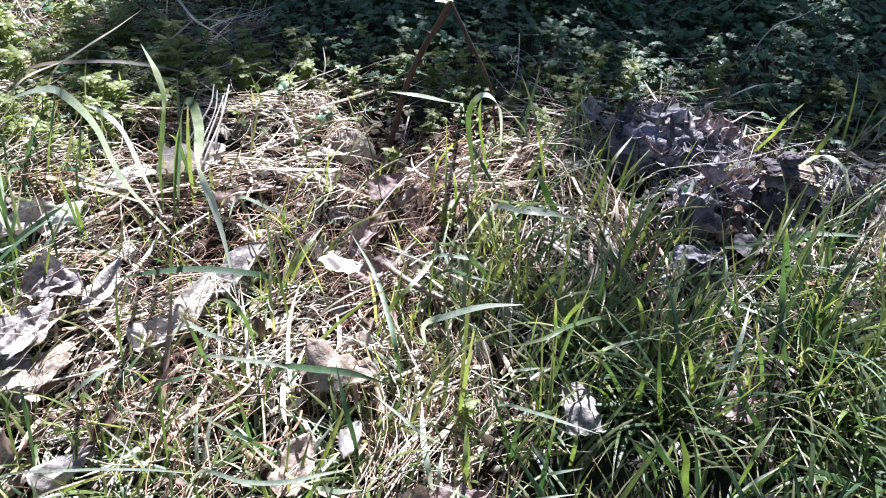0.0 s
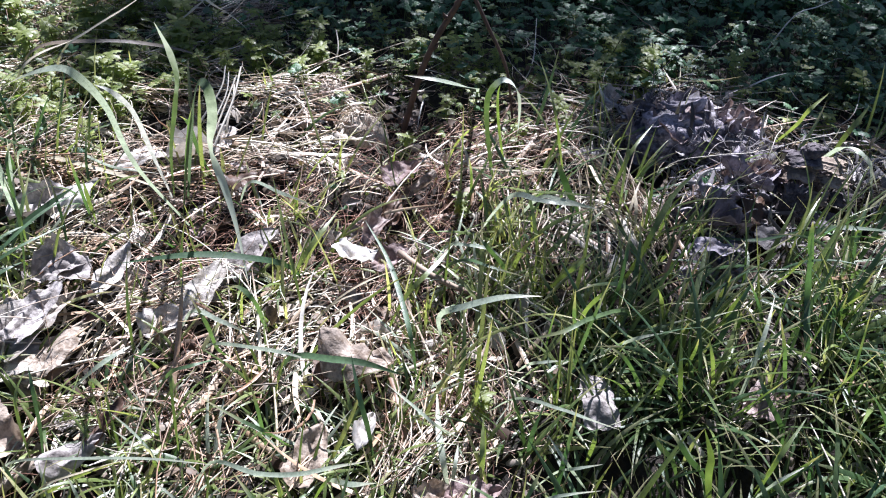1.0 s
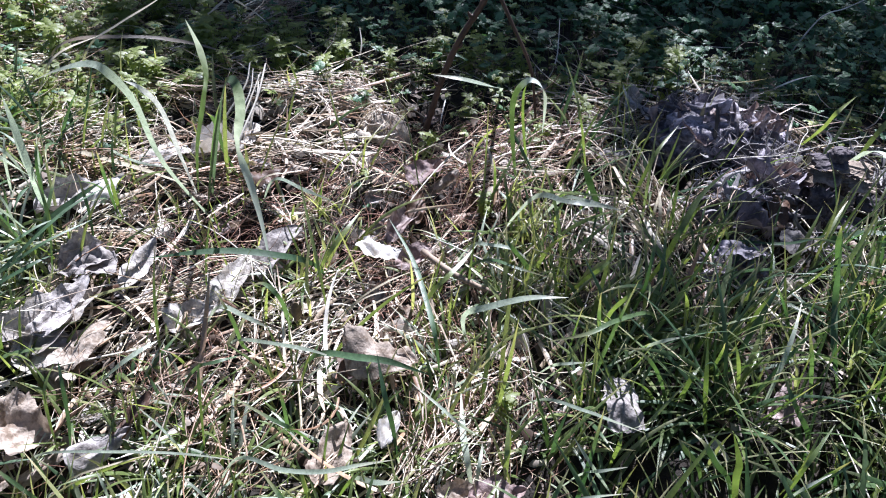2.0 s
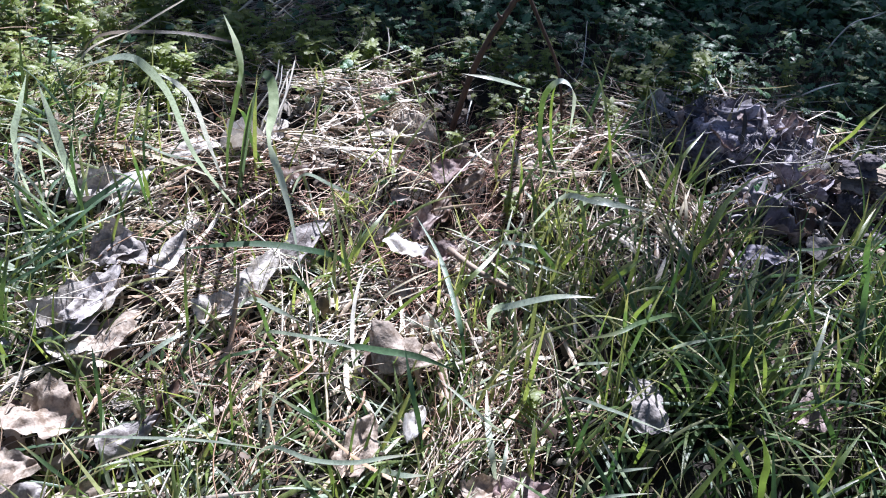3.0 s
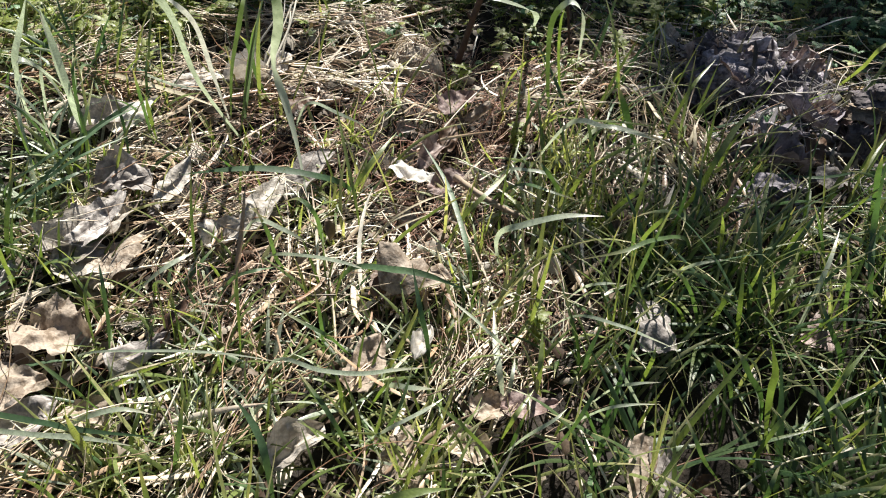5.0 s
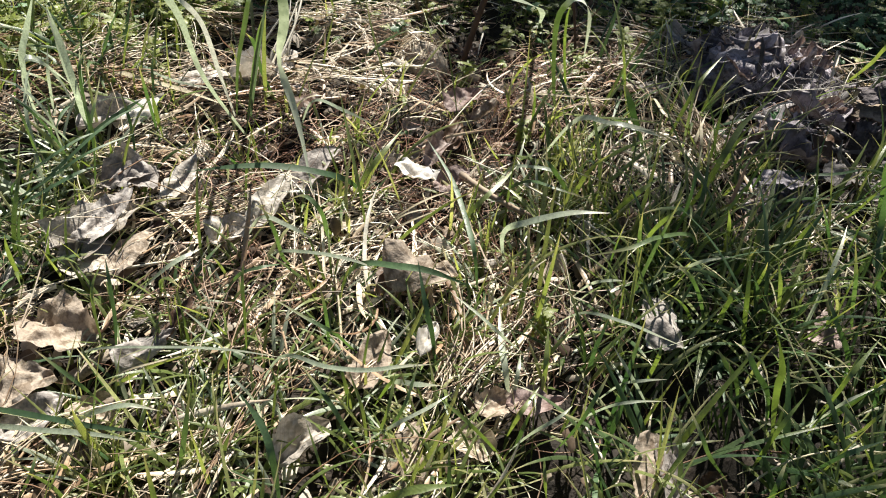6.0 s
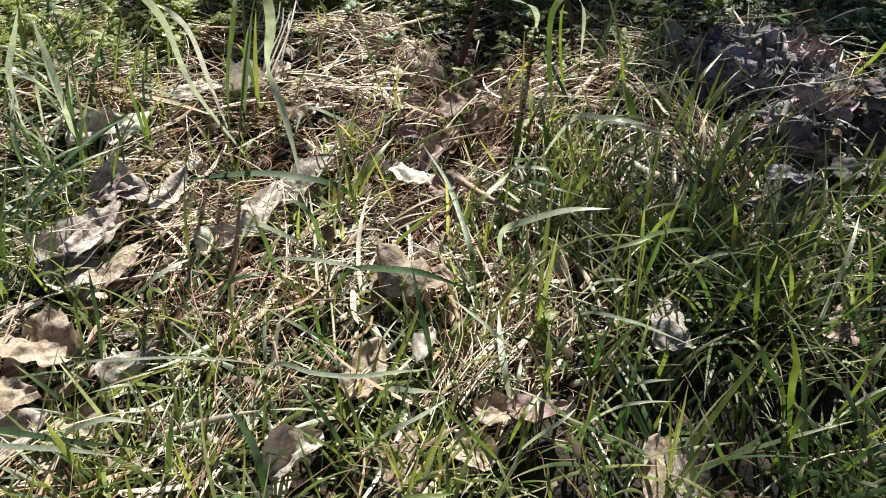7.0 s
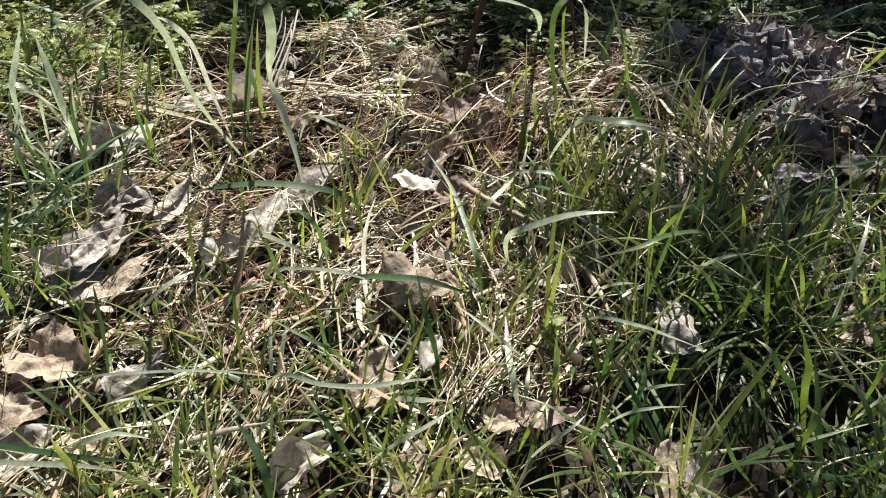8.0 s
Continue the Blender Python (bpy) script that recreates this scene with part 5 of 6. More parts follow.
def build_grass():
    # tufts of fine blades share a root
    tx, ty = scatter(6200, -1.4, 1.4, -0.45, 1.15, lambda x, y: fade_out(x, y) * grass_share(x, y) * (0.35 + 0.65 * patchy(x, y, 12, 3)) * (1 - 0.6 * near_grass(x, y)))
    n = len(tx)
    per = 7
    x, y = np.repeat(tx, per) + rng.normal(0, 0.006, n * per), np.repeat(ty, per) + rng.normal(0, 0.006, n * per)
    n = len(x)
    lean = np.repeat(rng.uniform(0, 6.28, len(tx)), per)
    tall = 0.75 + 0.6 * smoothstep(0.0, 0.2, x)
    C, S = arcs(on_ground(x, y, -0.002), rng.uniform(0.03, 0.11, n) * tall, lean + rng.normal(0, 1.0, n), rng.uniform(0.85, 1.5, n), rng.uniform(0.0, 1.4, n) ** 1.4 * 0.8,
                rng.normal(0, 0.4, n), 8)
    taper = np.array([0.6, 0.85, 1, 1, 0.92, 0.75, 0.45, 0.04])
    S, W = S + rng.normal(0, 0.35, (n, 1, 3)), rng.uniform(0.0007, 0.0018, n)[:, None] * taper[None, :]
    thick = np.repeat(smoothstep(0.02, 0.2, tx + 0.3 * (patchy(tx, ty, 9, 33) - 0.5)) > rng.random(len(tx)), per)
    for mine, material, label in ((~thick, M_FINE, "fine yellow-green grass shoots in bunches among straw"), (thick, M_FINE_DARK, "fine dark green grass shoots in thick bunches")):
        join_stuff("fine_grass", [ribbons(C[mine], S[mine], W[mine], 0.35)], material, label, "grass")
    # broader blades
    x, y = scatter(7000, -1.4, 1.4, -0.45, 1.1, lambda x, y: (1 - 0.4 * near_grass(x, y)) * fade_out(x, y) * grass_share(x, y) ** 1.2 * (0.3 + 0.7 * patchy(x, y, 9, 6)))
    n = len(x)
    C, S = arcs(on_ground(x, y, -0.002), rng.uniform(0.05, 0.15, n), rng.normal(0.6, 1.3, n), rng.uniform(0.9, 1.5, n), rng.uniform(0.0, 1.1, n),
                rng.normal(0, 0.35, n), 9)
    taper = np.array([0.5, 0.75, 0.95, 1, 1, 0.92, 0.72, 0.42, 0.03])
    S, W = S + rng.normal(0, 0.4, (n, 1, 3)), rng.uniform(0.0011, 0.0026, n)[:, None] * taper[None, :]
    deep = smoothstep(0.0, 0.18, x) > rng.random(n)
    join_stuff("grass", [ribbons(C[deep], S[deep], W[deep], 0.3)], M_GRASS, "fresh green grass in thick growth", "grass")
    join_stuff("grass", [ribbons(C[~deep], S[~deep], W[~deep], 0.3)], M_SUNNY, "yellow-green grass growing through dry straw", "grass")


def weed_leaf_grid():
    """One weed leaf, 1 long from stalk to tip along x: rows across its length, three wide."""
    v = np.linspace(0, 1, 6)
    w = 0.27 * np.sin(np.pi * v ** 0.75) ** 0.9 * (1 + 0.22 * np.array([0, 1, -0.6, 1, -0.8, 0]))
    w[0], w[-1] = 0.03, 0.01
    return v, w


def weed_leaves(pos, az, rise, size, droop):
    """Many toothed leaves as folded ribbons."""
    n = len(pos)
    v, w = weed_leaf_grid()
    C, S = arcs(pos, size, az, rise, droop, rng.normal(0, 0.25, n), 6)
    return ribbons(C, S + np.array([0, 0, 1.0]) * rng.normal(0, 0.25, n)[:, None, None], size[:, None] * w[None, :] * rng.uniform(0.6, 1.45, n)[:, None] * rng.uniform(0.8, 1.2, (n, 6)), rng.uniform(0.15, 0.45))


def finger_leaves(pos, az, rise, size, droop, wide):
    """Many small pointed leaflets with an uneven edge."""
    n = len(pos)
    C, S = arcs(pos, size, az, rise, droop, rng.normal(0, 0.25, n), 5)
    w = np.array([0.03, 0.2, 0.27, 0.17, 0.01])
    return ribbons(C, S + np.array([0, 0, 1.0]) * rng.normal(0, 0.25, n)[:, None, None], (size * wide)[:, None] * w[None, :] * rng.uniform(0.7, 1.3, (n, 5)), 0.3)


def toothed_leaflets(pos, az, rise, size, droop, wide):
    """Leaflets with a saw-toothed edge, folded along the midrib."""
    n = len(pos)
    C, S = arcs(pos, size, az, rise, droop, rng.normal(0, 0.2, n), 9)
    w = np.array([0.04, 0.12, 0.34, 0.2, 0.42, 0.2, 0.33, 0.09, 0.01])
    return ribbons(C, S + np.array([0, 0, 1.0]) * rng.normal(0, 0.22, n)[:, None, None], (size * wide)[:, None] * w[None, :] * rng.uniform(0.88, 1.12, (n, 9)), 0.28)


def compound_leaves(pos, az, rise, size, droop, fingers):
    """Leaves of three or five toothed leaflets that spread from the end of the stalk."""
    layers = []
    for k, (off, long) in enumerate(((0.0, 1.0), (0.95, 0.88), (-0.95, 0.88), (1.75, 0.6), (-1.75, 0.6))[:fingers]):
        m = len(pos)
        spread = off * (0.78 if fingers == 5 else 1.0)
        layers.append(toothed_leaflets(pos, az + spread + rng.normal(0, 0.12, m), rise * math.cos(spread * 0.7) + rng.normal(0, 0.12, m),
                                       size * long * rng.uniform(0.85, 1.15, m), droop, np.full(m, 0.55 if fingers == 5 else 0.72)))
    return layers


def leaf_stalks(x, y, tall):
    top = on_ground(x, y, tall)
    n = len(x)
    sx, sy = rng.normal(0, 0.012, n), rng.normal(0, 0.012, n)
    foot = np.stack([x + sx, y + sy, ground_height(x + sx, y + sy) - 0.002], axis=-1)
    return top, stems(np.stack([foot, (foot + top) / 2 + rng.normal(0, 0.002, (n, 3)), top], axis=1), np.full((n, 3), 0.0007))


def shade_plants(x, y):
    """1 where the bluish broad-leaved weeds take over, at the back and the far side."""
    return np.clip(smoothstep(0.98, 1.12, y) * smoothstep(-0.45, -0.1, x) + 0.8 * smoothstep(0.1, 0.35, x), 0, 1)


def build_weeds():
    def edge(x, y):
        return (0.035 + 0.965 * smoothstep(-0.06, 0.08, y - weeds_from(x))) * (1 - 0.85 * on_heap(x, y))

    # near weeds: cut leaves in clumps
    yellow, blue, stalks = [], [], []
    for fingers, count, s0, s1 in ((5, 7400, 0.007, 0.016), (3, 7400, 0.007, 0.015)):
        x, y = scatter(count, -1.05, 1.05, 0.7, 1.42, lambda x, y: edge(x, y) * (0.15 + 0.85 * patchy(x, y, 26, 4)) * (1 - 0.8 * shade_plants(x, y)) * (1 - 0.2 * smoothstep(-0.25, -0.55, x)))
        n = len(x)
        top, stalk = leaf_stalks(x, y, rng.uniform(0.006, 0.045, n))
        stalks.append(stalk)
        size = rng.uniform(s0, s1, n) * (1 + 0.35 * smoothstep(-0.25, -0.55, x))
        yellow += compound_leaves(top, rng.uniform(0, 6.28, n), rng.uniform(-0.1, 0.75, n), size, rng.uniform(0.2, 1.0, n), fingers)
    # broad bluish weeds
    x, y = scatter(10400, -1.05, 1.05, 0.7, 1.42, lambda x, y: edge(x, y) * (0.25 + 0.75 * patchy(x, y, 18, 24)) * (0.12 + 0.88 * shade_plants(x, y)))
    n = len(x)
    top, stalk = leaf_stalks(x, y, rng.uniform(0.008, 0.05, n))
    stalks.append(stalk)
    size = rng.uniform(0.009, 0.02, n) * (1 + 0.45 * smoothstep(1.1, 1.3, y))
    blue += compound_leaves(top, rng.uniform(0, 6.28, n), rng.uniform(-0.1, 0.8, n), size * 0.8, rng.uniform(0.2, 1.0, n), 3)
    blue.append(toothed_leaflets(top, rng.uniform(0, 6.28, n), rng.uniform(0.1, 0.9, n), size * 1.1, rng.uniform(0.2, 1.0, n), np.full(n, 0.95)))
    # the weeds farther off
    def beyond(x, y):
        inside = (np.abs(x) < 1.05) & (y < 1.42)
        return np.where(inside, 0, 1) * edge(x, y) * (0.3 + 0.7 * patchy(x, y, 15, 4)) * smoothstep(2.3, 1.9, y + 0.3 * patchy(x, y, 6, 12)) * smoothstep(1.6, 1.2, np.abs(x) + 0.3 * patchy(x, y, 6, 13))
    x, y = scatter(11000, -1.6, 1.6, 0.7, 2.3, beyond)
    n = len(x)
    top, stalk = leaf_stalks(x, y, rng.uniform(0.01, 0.06, n))
    stalks.append(stalk)
    for j in range(3):
        blue.append(finger_leaves(top, rng.uniform(0, 6.28, n), rng.uniform(0, 0.9, n), rng.uniform(0.015, 0.03, n), rng.uniform(0.2, 1.0, n), np.full(n, 1.1)))
    join_stuff("weeds", yellow, M_COVER, "low yellow-green weeds with cut toothed leaves covering the ground", "weeds")
    join_stuff("broad_weeds", blue, M_BROAD, "low green weeds with toothed leaves, bluish shade in their colour", "weeds")
    join_stuff("weed_stems", stalks, M_STEM, "thin green stems of the low weeds", "weeds")


def build_meadow():
    """The grass that goes on round the bare patch."""
    def dens(x, y):
        d = np.hypot(x / 1.45, (y - 0.75) / 1.3) + 0.16 * (patchy(x, y, 7, 11) - 0.5)
        return smoothstep(0.75, 1.05, d) * smoothstep(3.6, 2.2, d) * (0.3 + 0.7 * patchy(x, y, 8, 14)) * np.where((np.abs(x) < 0.95) & (y > 0.1) & (y < 1.6), 0, 1)
    x, y = scatter(27000, -5, 5, -4.0, 5.2, dens)
    n = len(x)
    C, S = arcs(on_ground(x, y, -0.002), rng.uniform(0.06, 0.16, n), rng.uniform(0, 6.28, n), rng.uniform(0.6, 1.45, n), rng.uniform(0.1, 1.3, n),
                rng.normal(0, 0.3, n), 5)
    W = rng.uniform(0.002, 0.0045, n)[:, None] * np.array([0.7, 1, 0.95, 0.65, 0.04])[None, :]
    join_stuff("meadow_grass", [ribbons(C, S + rng.normal(0, 0.3, (n, 1, 3)), W, 0.3)], M_GRASS, "rough green meadow grass round the bare patch", "grass")


build_meadow()
build_straw()
build_rootlets()
build_flat_straw()
build_heap_strips()
build_crumbs()
build_grass()
build_weeds()


def tuft_shape(blades, tall, wide=1.0, kinds=("green", "lime", "green", "dark"), label="tuft of green grass blades growing through straw"):
    """A tuft of grass: blades that spread from one root."""
    tuft = new("grass_tuft")
    for j in range(blades):
        a = j * 2.4 + rng.normal(0, 0.3)
        length = tall * rng.uniform(0.6, 1.15)
        C, S = arcs(np.array([[0.004 * math.cos(a), 0.004 * math.sin(a), -0.003]]), np.array([length]), np.array([a]), np.array([rng.uniform(0.7, 1.4)]),
                    np.array([rng.uniform(0.2, 1.5)]), np.array([rng.normal(0, 0.4)]), 12)
        s = np.linspace(0, 1, 12)
        w = wide * rng.uniform(0.0012, 0.0026) * np.minimum(1, 0.5 + 1.8 * s) * np.minimum(1, (1 - s) * 2.4 + 0.02)
        v, f, u = ribbons(C, S + rng.normal(0, 0.25, (1, 1, 3)), w[None], 0.2)
        part("blade", mesh_of("blade", v, f, u, BLADE[kinds[j % len(kinds)]]), tuft)
    return tagged(tuft, label, "grass tuft", "grass tufts")


def plant_tufts():
    dark = [tuft_shape(7 + j, (0.09, 0.12, 0.07, 0.105, 0.13)[j]) for j in range(5)]
    light = [tuft_shape(9 + j, (0.07, 0.09, 0.06, 0.08)[j], 0.75, ("lime", "pale", "lime", "lime", "green"), "small tuft of yellow-green grass blades in straw") for j in range(4)]
    x, y = scatter(520, -0.62, 0.62, 0.24, 0.86, lambda x, y: grass_share(x, y) * patchy(x, y, 12, 3))
    used = {0: 0, 1: 0}
    for j in range(min(len(x), 130)):
        m = pose(x[j], y[j], float(ground_height(x[j], y[j])), 0, 0, rng.uniform(0, 360))
        side = int(x[j] < 0.06 and x[j] > -0.4)
        shapes = light if side else dark
        if used[side] < len(shapes):
            shapes[used[side]].matrix_world = m
        else:
            copy_thing(shapes[used[side] % len(shapes)], m)
        used[side] += 1
    # shoots that come up through the straw at the near side
    for j in range(34):
        x, y = rng.uniform(-0.36, 0.05), rng.uniform(0.24, 0.42)
        copy_thing(light[j % 4], pose(x, y, float(ground_height(x, y)), 0, 0, rng.uniform(0, 360)))


def plant_broad_tufts():
    """Thick tufts of broad dark blades at the near side."""
    shapes = [tuft_shape(8 + j, (0.13, 0.16, 0.15)[j], 1.15, ("dark", "green", "dark", "green", "lime"), "thick tuft of broad dark green grass blades") for j in range(3)]
    spots = []
    while len(spots) < 9:
        x, y = rng.uniform(0.17, 0.46), rng.uniform(0.2, 0.47)
        if min([math.hypot(x - a, y - b) for a, b in spots] + [1]) > 0.032:
            spots.append((x, y))
    for j, (x, y) in enumerate(spots):
        m = pose(x, y, float(ground_height(x, y)), 0, 0, rng.uniform(0, 360))
        if j < 3:
            shapes[j].matrix_world = m
        else:
            copy_thing(shapes[j % 3], m)


def plant_pale_tufts():
    """A clump of tall pale blades at the straw's far end."""
    shapes = [tuft_shape(6 + j, (0.14, 0.12, 0.16)[j], 1.25, ("pale", "green", "pale", "lime", "pale"), "tall tuft of pale striped grass blades") for j in range(3)]
    for j in range(8):
        x, y = -0.5 + 0.022 * (j % 4) - 0.016 * (j // 4) + rng.normal(0, 0.012), 0.545 + 0.042 * (j // 3) + rng.normal(0, 0.012)
        m = pose(x, y, float(ground_height(x, y)), 0, 0, rng.uniform(0, 360))
        if j < 3:
            shapes[j].matrix_world = m
        else:
            copy_thing(shapes[j % 3], m)


def lay_long_straws():
    """Long dry stems that lie on top of the mat."""
    shapes = []
    for j in range(8):
        C, S = arcs(np.zeros((1, 3)), np.array([rng.uniform(0.1, 0.19)]), np.array([0.0]), np.array([rng.uniform(0.05, 0.3)]), np.array([rng.uniform(0.2, 0.6)]),
                    np.array([rng.normal(0, 0.5)]), 14)
        v, f, u = stems(C, np.linspace(0.0011, 0.0005, 14)[None] * rng.uniform(0.7, 1.2), 6)
        shapes.append(mesh_of("loose_straw", v, f, u, BLADE[("straw", "stalk", "straw", "brown")[j % 4]]))
    x, y = scatter(420, -0.75, 0.65, 0.2, 1.0, lambda x, y: smoothstep(0.05, -0.05, y - weeds_from(x)) * (1 - 0.6 * grass_share(x, y)))
    for j in range(min(len(x), 170)):
        ob = new("loose_straw", shapes[j % 8])
        ob.matrix_world = pose(x[j], y[j], float(ground_height(x[j], y[j])) + rng.uniform(0.004, 0.022), rng.normal(0, 10), rng.normal(0, 5), rng.uniform(0, 360))
        tagged(ob, "long dry bleached grass stem lying on straw", "dry stem", "long dry stems")


def heap_scraps():
    """Small weathered scraps that fill the litter heap."""
    shapes = [leaf_mesh("leaf_scrap", rng.uniform(0.012, 0.035), rng.uniform(0.005, 0.014), rng.uniform(-1.0, 1.0), DEAD[("bark", "grey", "bark", "brown")[j % 4]], 500 + j, 1.5)
              for j in range(12)]
    for j in range(120):
        a, d = rng.uniform(0, 6.28), abs(rng.normal(0, 1))
        x, y, hr = HEAP[j % 4]
        x, y = x + 0.6 * hr * d * math.cos(a), y + 0.55 * hr * d * math.sin(a)
        ob = new("leaf_scrap", shapes[j % 12])
        ob.matrix_world = pose(x, y, float(ground_height(x, y)) + rng.uniform(0.004, 0.028), rng.normal(0, 28), rng.normal(0, 28), rng.uniform(0, 360))
        tagged(ob, LEAF_LABEL[("bark", "grey", "bark", "brown")[j % 4]], "fallen leaf", "litter heap")


heap_scraps()
plant_tufts()
plant_broad_tufts()
plant_pale_tufts()
lay_long_straws()


def scatter_leaves():
    """Smaller fallen leaves between the large ones, from a dozen shapes."""
    kinds = ["tan", "grey", "pale", "mauve", "grey", "pale", "brown", "tan"]
    shapes = []
    for j in range(16):
        kind = kinds[j % len(kinds)]
        shapes.append((kind, leaf_mesh("fallen_leaf", rng.uniform(0.02, 0.045), rng.uniform(0.014, 0.028), rng.uniform(-0.9, 0.9), DEAD[kind], 300 + j)))

    def dens(x, y):
        left = smoothstep(0.05, -0.15, x)
        return smoothstep(0.08, -0.05, y - weeds_from(x)) * (0.25 + 0.75 * left) * patchy(x, y, 10, 9)
    x, y = scatter(900, -0.75, 0.7, 0.2, 1.1, dens)
    for px, py in zip(x, y):
        kind, me = shapes[int(rng.integers(len(shapes)))]
        ob = new("fallen_leaf", me)
        ob.matrix_world = pose(px, py, float(ground_height(px, py)) + rng.uniform(0.004, 0.016), rng.normal(0, 20), rng.normal(0, 18), rng.uniform(0, 360))
        tagged(ob, LEAF_LABEL[kind], "fallen leaf", "fallen leaves")


scatter_leaves()


# ---- single weed plants at the front of the weed patch ----
def weed_shape(seed, leaves, tall, size):
    """One upright weed: a stem and pairs of toothed leaves."""
    plant = new("weed_plant")
    lean = rng.normal(0, 0.12, 2)
    line = np.array([[0, 0, -0.004], [lean[0] * tall * 0.4, lean[1] * tall * 0.4, tall * 0.5], [lean[0] * tall, lean[1] * tall, tall]])
    v, f, u = stems(smooth_line(line, 6)[None], np.linspace(0.0012, 0.0006, 6)[None], 6)
    part("stem", mesh_of("stem", v, f, u, M_STEM), plant)
    for j in range(leaves):
        level = 1 - 0.22 * (j // 2) - 0.02 * (j % 2)
        root = np.array([[lean[0] * tall * level, lean[1] * tall * level, tall * level]])
        az = np.array([seed + (j // 2) * 1.57 + (j % 2) * 3.14 + rng.normal(0, 0.25)])
        v, f, u = joined(compound_leaves(root, az, np.array([rng.uniform(0.1, 0.6)]), np.array([size * rng.uniform(0.75, 1.15)]), np.array([rng.uniform(0.4, 1.1)]), 5 if j % 2 else 3))
        part("leaf", mesh_of("leaf", v, f, u, M_COVER), plant)
    return tagged(plant, "small green weed with toothed leaves on the straw edge", "weed", "weed plants")


def plant_weeds():
    shapes = [weed_shape(0.4 + j, (8, 10, 7, 9, 8)[j], (0.05, 0.065, 0.035, 0.055, 0.045)[j], (0.016, 0.019, 0.014, 0.017, 0.015)[j]) for j in range(5)]
    spots = [(-0.188, 0.983), (-0.583, 0.965), (0.015, 0.706), (-0.421, 0.752), (-0.484, 1.043), (-0.25, 1.0), (-0.52, 0.99),
             (0.045, 0.431), (0.2, 0.985), (-0.372, 0.925), (-0.21, 0.955)]
    while len(spots) < 100:
        x = rng.uniform(-0.8, 0.75)
        y = weeds_from(x) + rng.normal(0.08, 0.06)
        if x < -0.25 or rng.random() < 0.55:
            spots.append((float(x), float(y)))
    for j, (x, y) in enumerate(spots):
        m = pose(x, y, float(ground_height(x, y)), 0, 0, rng.uniform(0, 360))
        if j < 5:
            shapes[j].matrix_world = m
        else:
            copy_thing(shapes[j % 5], m)
    # larger plants stand in the sun at one end of the patch
    tall = [weed_shape(1.3 + j, 9 + j, 0.055 + 0.012 * j, 0.025 + 0.003 * j) for j in range(2)]
    for j in range(22):
        x, y = rng.uniform(-0.8, -0.4), rng.uniform(0.86, 1.18)
        m = pose(x, y, float(ground_height(x, y)), 0, 0, rng.uniform(0, 360))
        if j < 2:
            tall[j].matrix_world = m
        else:
            copy_thing(tall[j % 2], m)


plant_weeds()


# ---- the broken brown stalk, and a stick in the straw ----
def build_stalk():
    stalk = new("broken_weed_stalk")
    foot = np.array([-0.066, 0.872, -0.006])
    stalk.location = foot
    line = smooth_line([foot, (-0.046, 0.880, 0.071), (-0.026, 0.886, 0.122), (-0.005, 0.890, 0.160), (0.009, 0.895, 0.188)], 40) - foot
    rad = np.linspace(0.0042, 0.0034, 40) * (1 + 0.22 * (np.sin(np.arange(40) * 1.05) > 0.9) + 0.06 * np.sin(np.arange(40) * 2.3))
    v, f, u = stems(line[None], rad[None], 10)
    part("stem", mesh_of("stem", v, f, u, M_WOOD), stalk)
    top = smooth_line([(0.009, 0.895, 0.188), (0.034, 0.882, 0.146), (0.062, 0.868, 0.095), (0.075, 0.862, 0.03), (0.08, 0.86, 0.0)], 24) - foot
    v, f, u = stems(top[None], np.linspace(0.0026, 0.0012, 24)[None], 8)
    part("broken_top", mesh_of("broken_top", v, f, u, M_WOOD), stalk, "snapped thinner end hanging down")
    for j, h in enumerate((8, 17, 26, 33)):
        c = line[h] + np.array([0.005 if j % 2 else -0.005, -0.002, 0.002])
        bud = smooth_line([line[h], c, c + np.array([0.003 if j % 2 else -0.003, -0.001, 0.006])], 7)
        v, f, u = stems(bud[None], np.array([0.0022, 0.0028, 0.003, 0.0026, 0.002, 0.0012, 0.0003])[None], 7)
        part("bud", mesh_of("bud", v, f, u, M_WOOD), stalk)
    for j in range(6):
        v, f, u = weed_leaves(line[-1:] + np.array([[-0.008, 0, 0.002]]), np.array([2.2 + j * 0.9]), np.array([0.6]), np.array([0.016]), np.array([0.8]))
        part("leaf", mesh_of("leaf", v, f, u, BLADE["lime"]), stalk, "small yellow-green shoot leaf")
    tagged(stalk, "dark reddish brown dead weed stalk snapped near its top", "weed stalk")


def lump_mesh(name, size, seed, material, square=0.5, rough=0.1):
    """A rough rounded block about the origin, half as large as size."""
    w = np.random.default_rng(seed)
    a, t = np.meshgrid(np.linspace(0, 2 * np.pi, 45), np.linspace(0, np.pi, 23), indexing="ij")

    def power(v):
        return np.sign(v) * np.abs(v) ** square
    d = np.stack([power(np.cos(a)) * power(np.sin(t)), power(np.sin(a)) * power(np.sin(t)), power(np.cos(t))], axis=-1)
    bump = np.zeros(a.shape)
    for j in range(7):
        k = w.normal(0, 1, 3)
        k = k / np.linalg.norm(k) * (2.0 + 1.9 * j)
        bump += (np.abs(np.sin(d @ k + w.uniform(0, 6))) - 0.6) / (1 + 0.5 * j)
    d = d * (1 + rough * bump)[..., None] * np.array(size) / 2
    i = np.arange(45 * 23).reshape(45, 23)
    F = np.stack([i[:-1, :-1], i[:-1, 1:], i[1:, 1:], i[1:, :-1]], axis=-1).reshape(-1, 4)
    return mesh_of(name, d.reshape(-1, 3), F, np.stack([a / 6.3, t / 3.2], axis=-1).reshape(-1, 2), material)


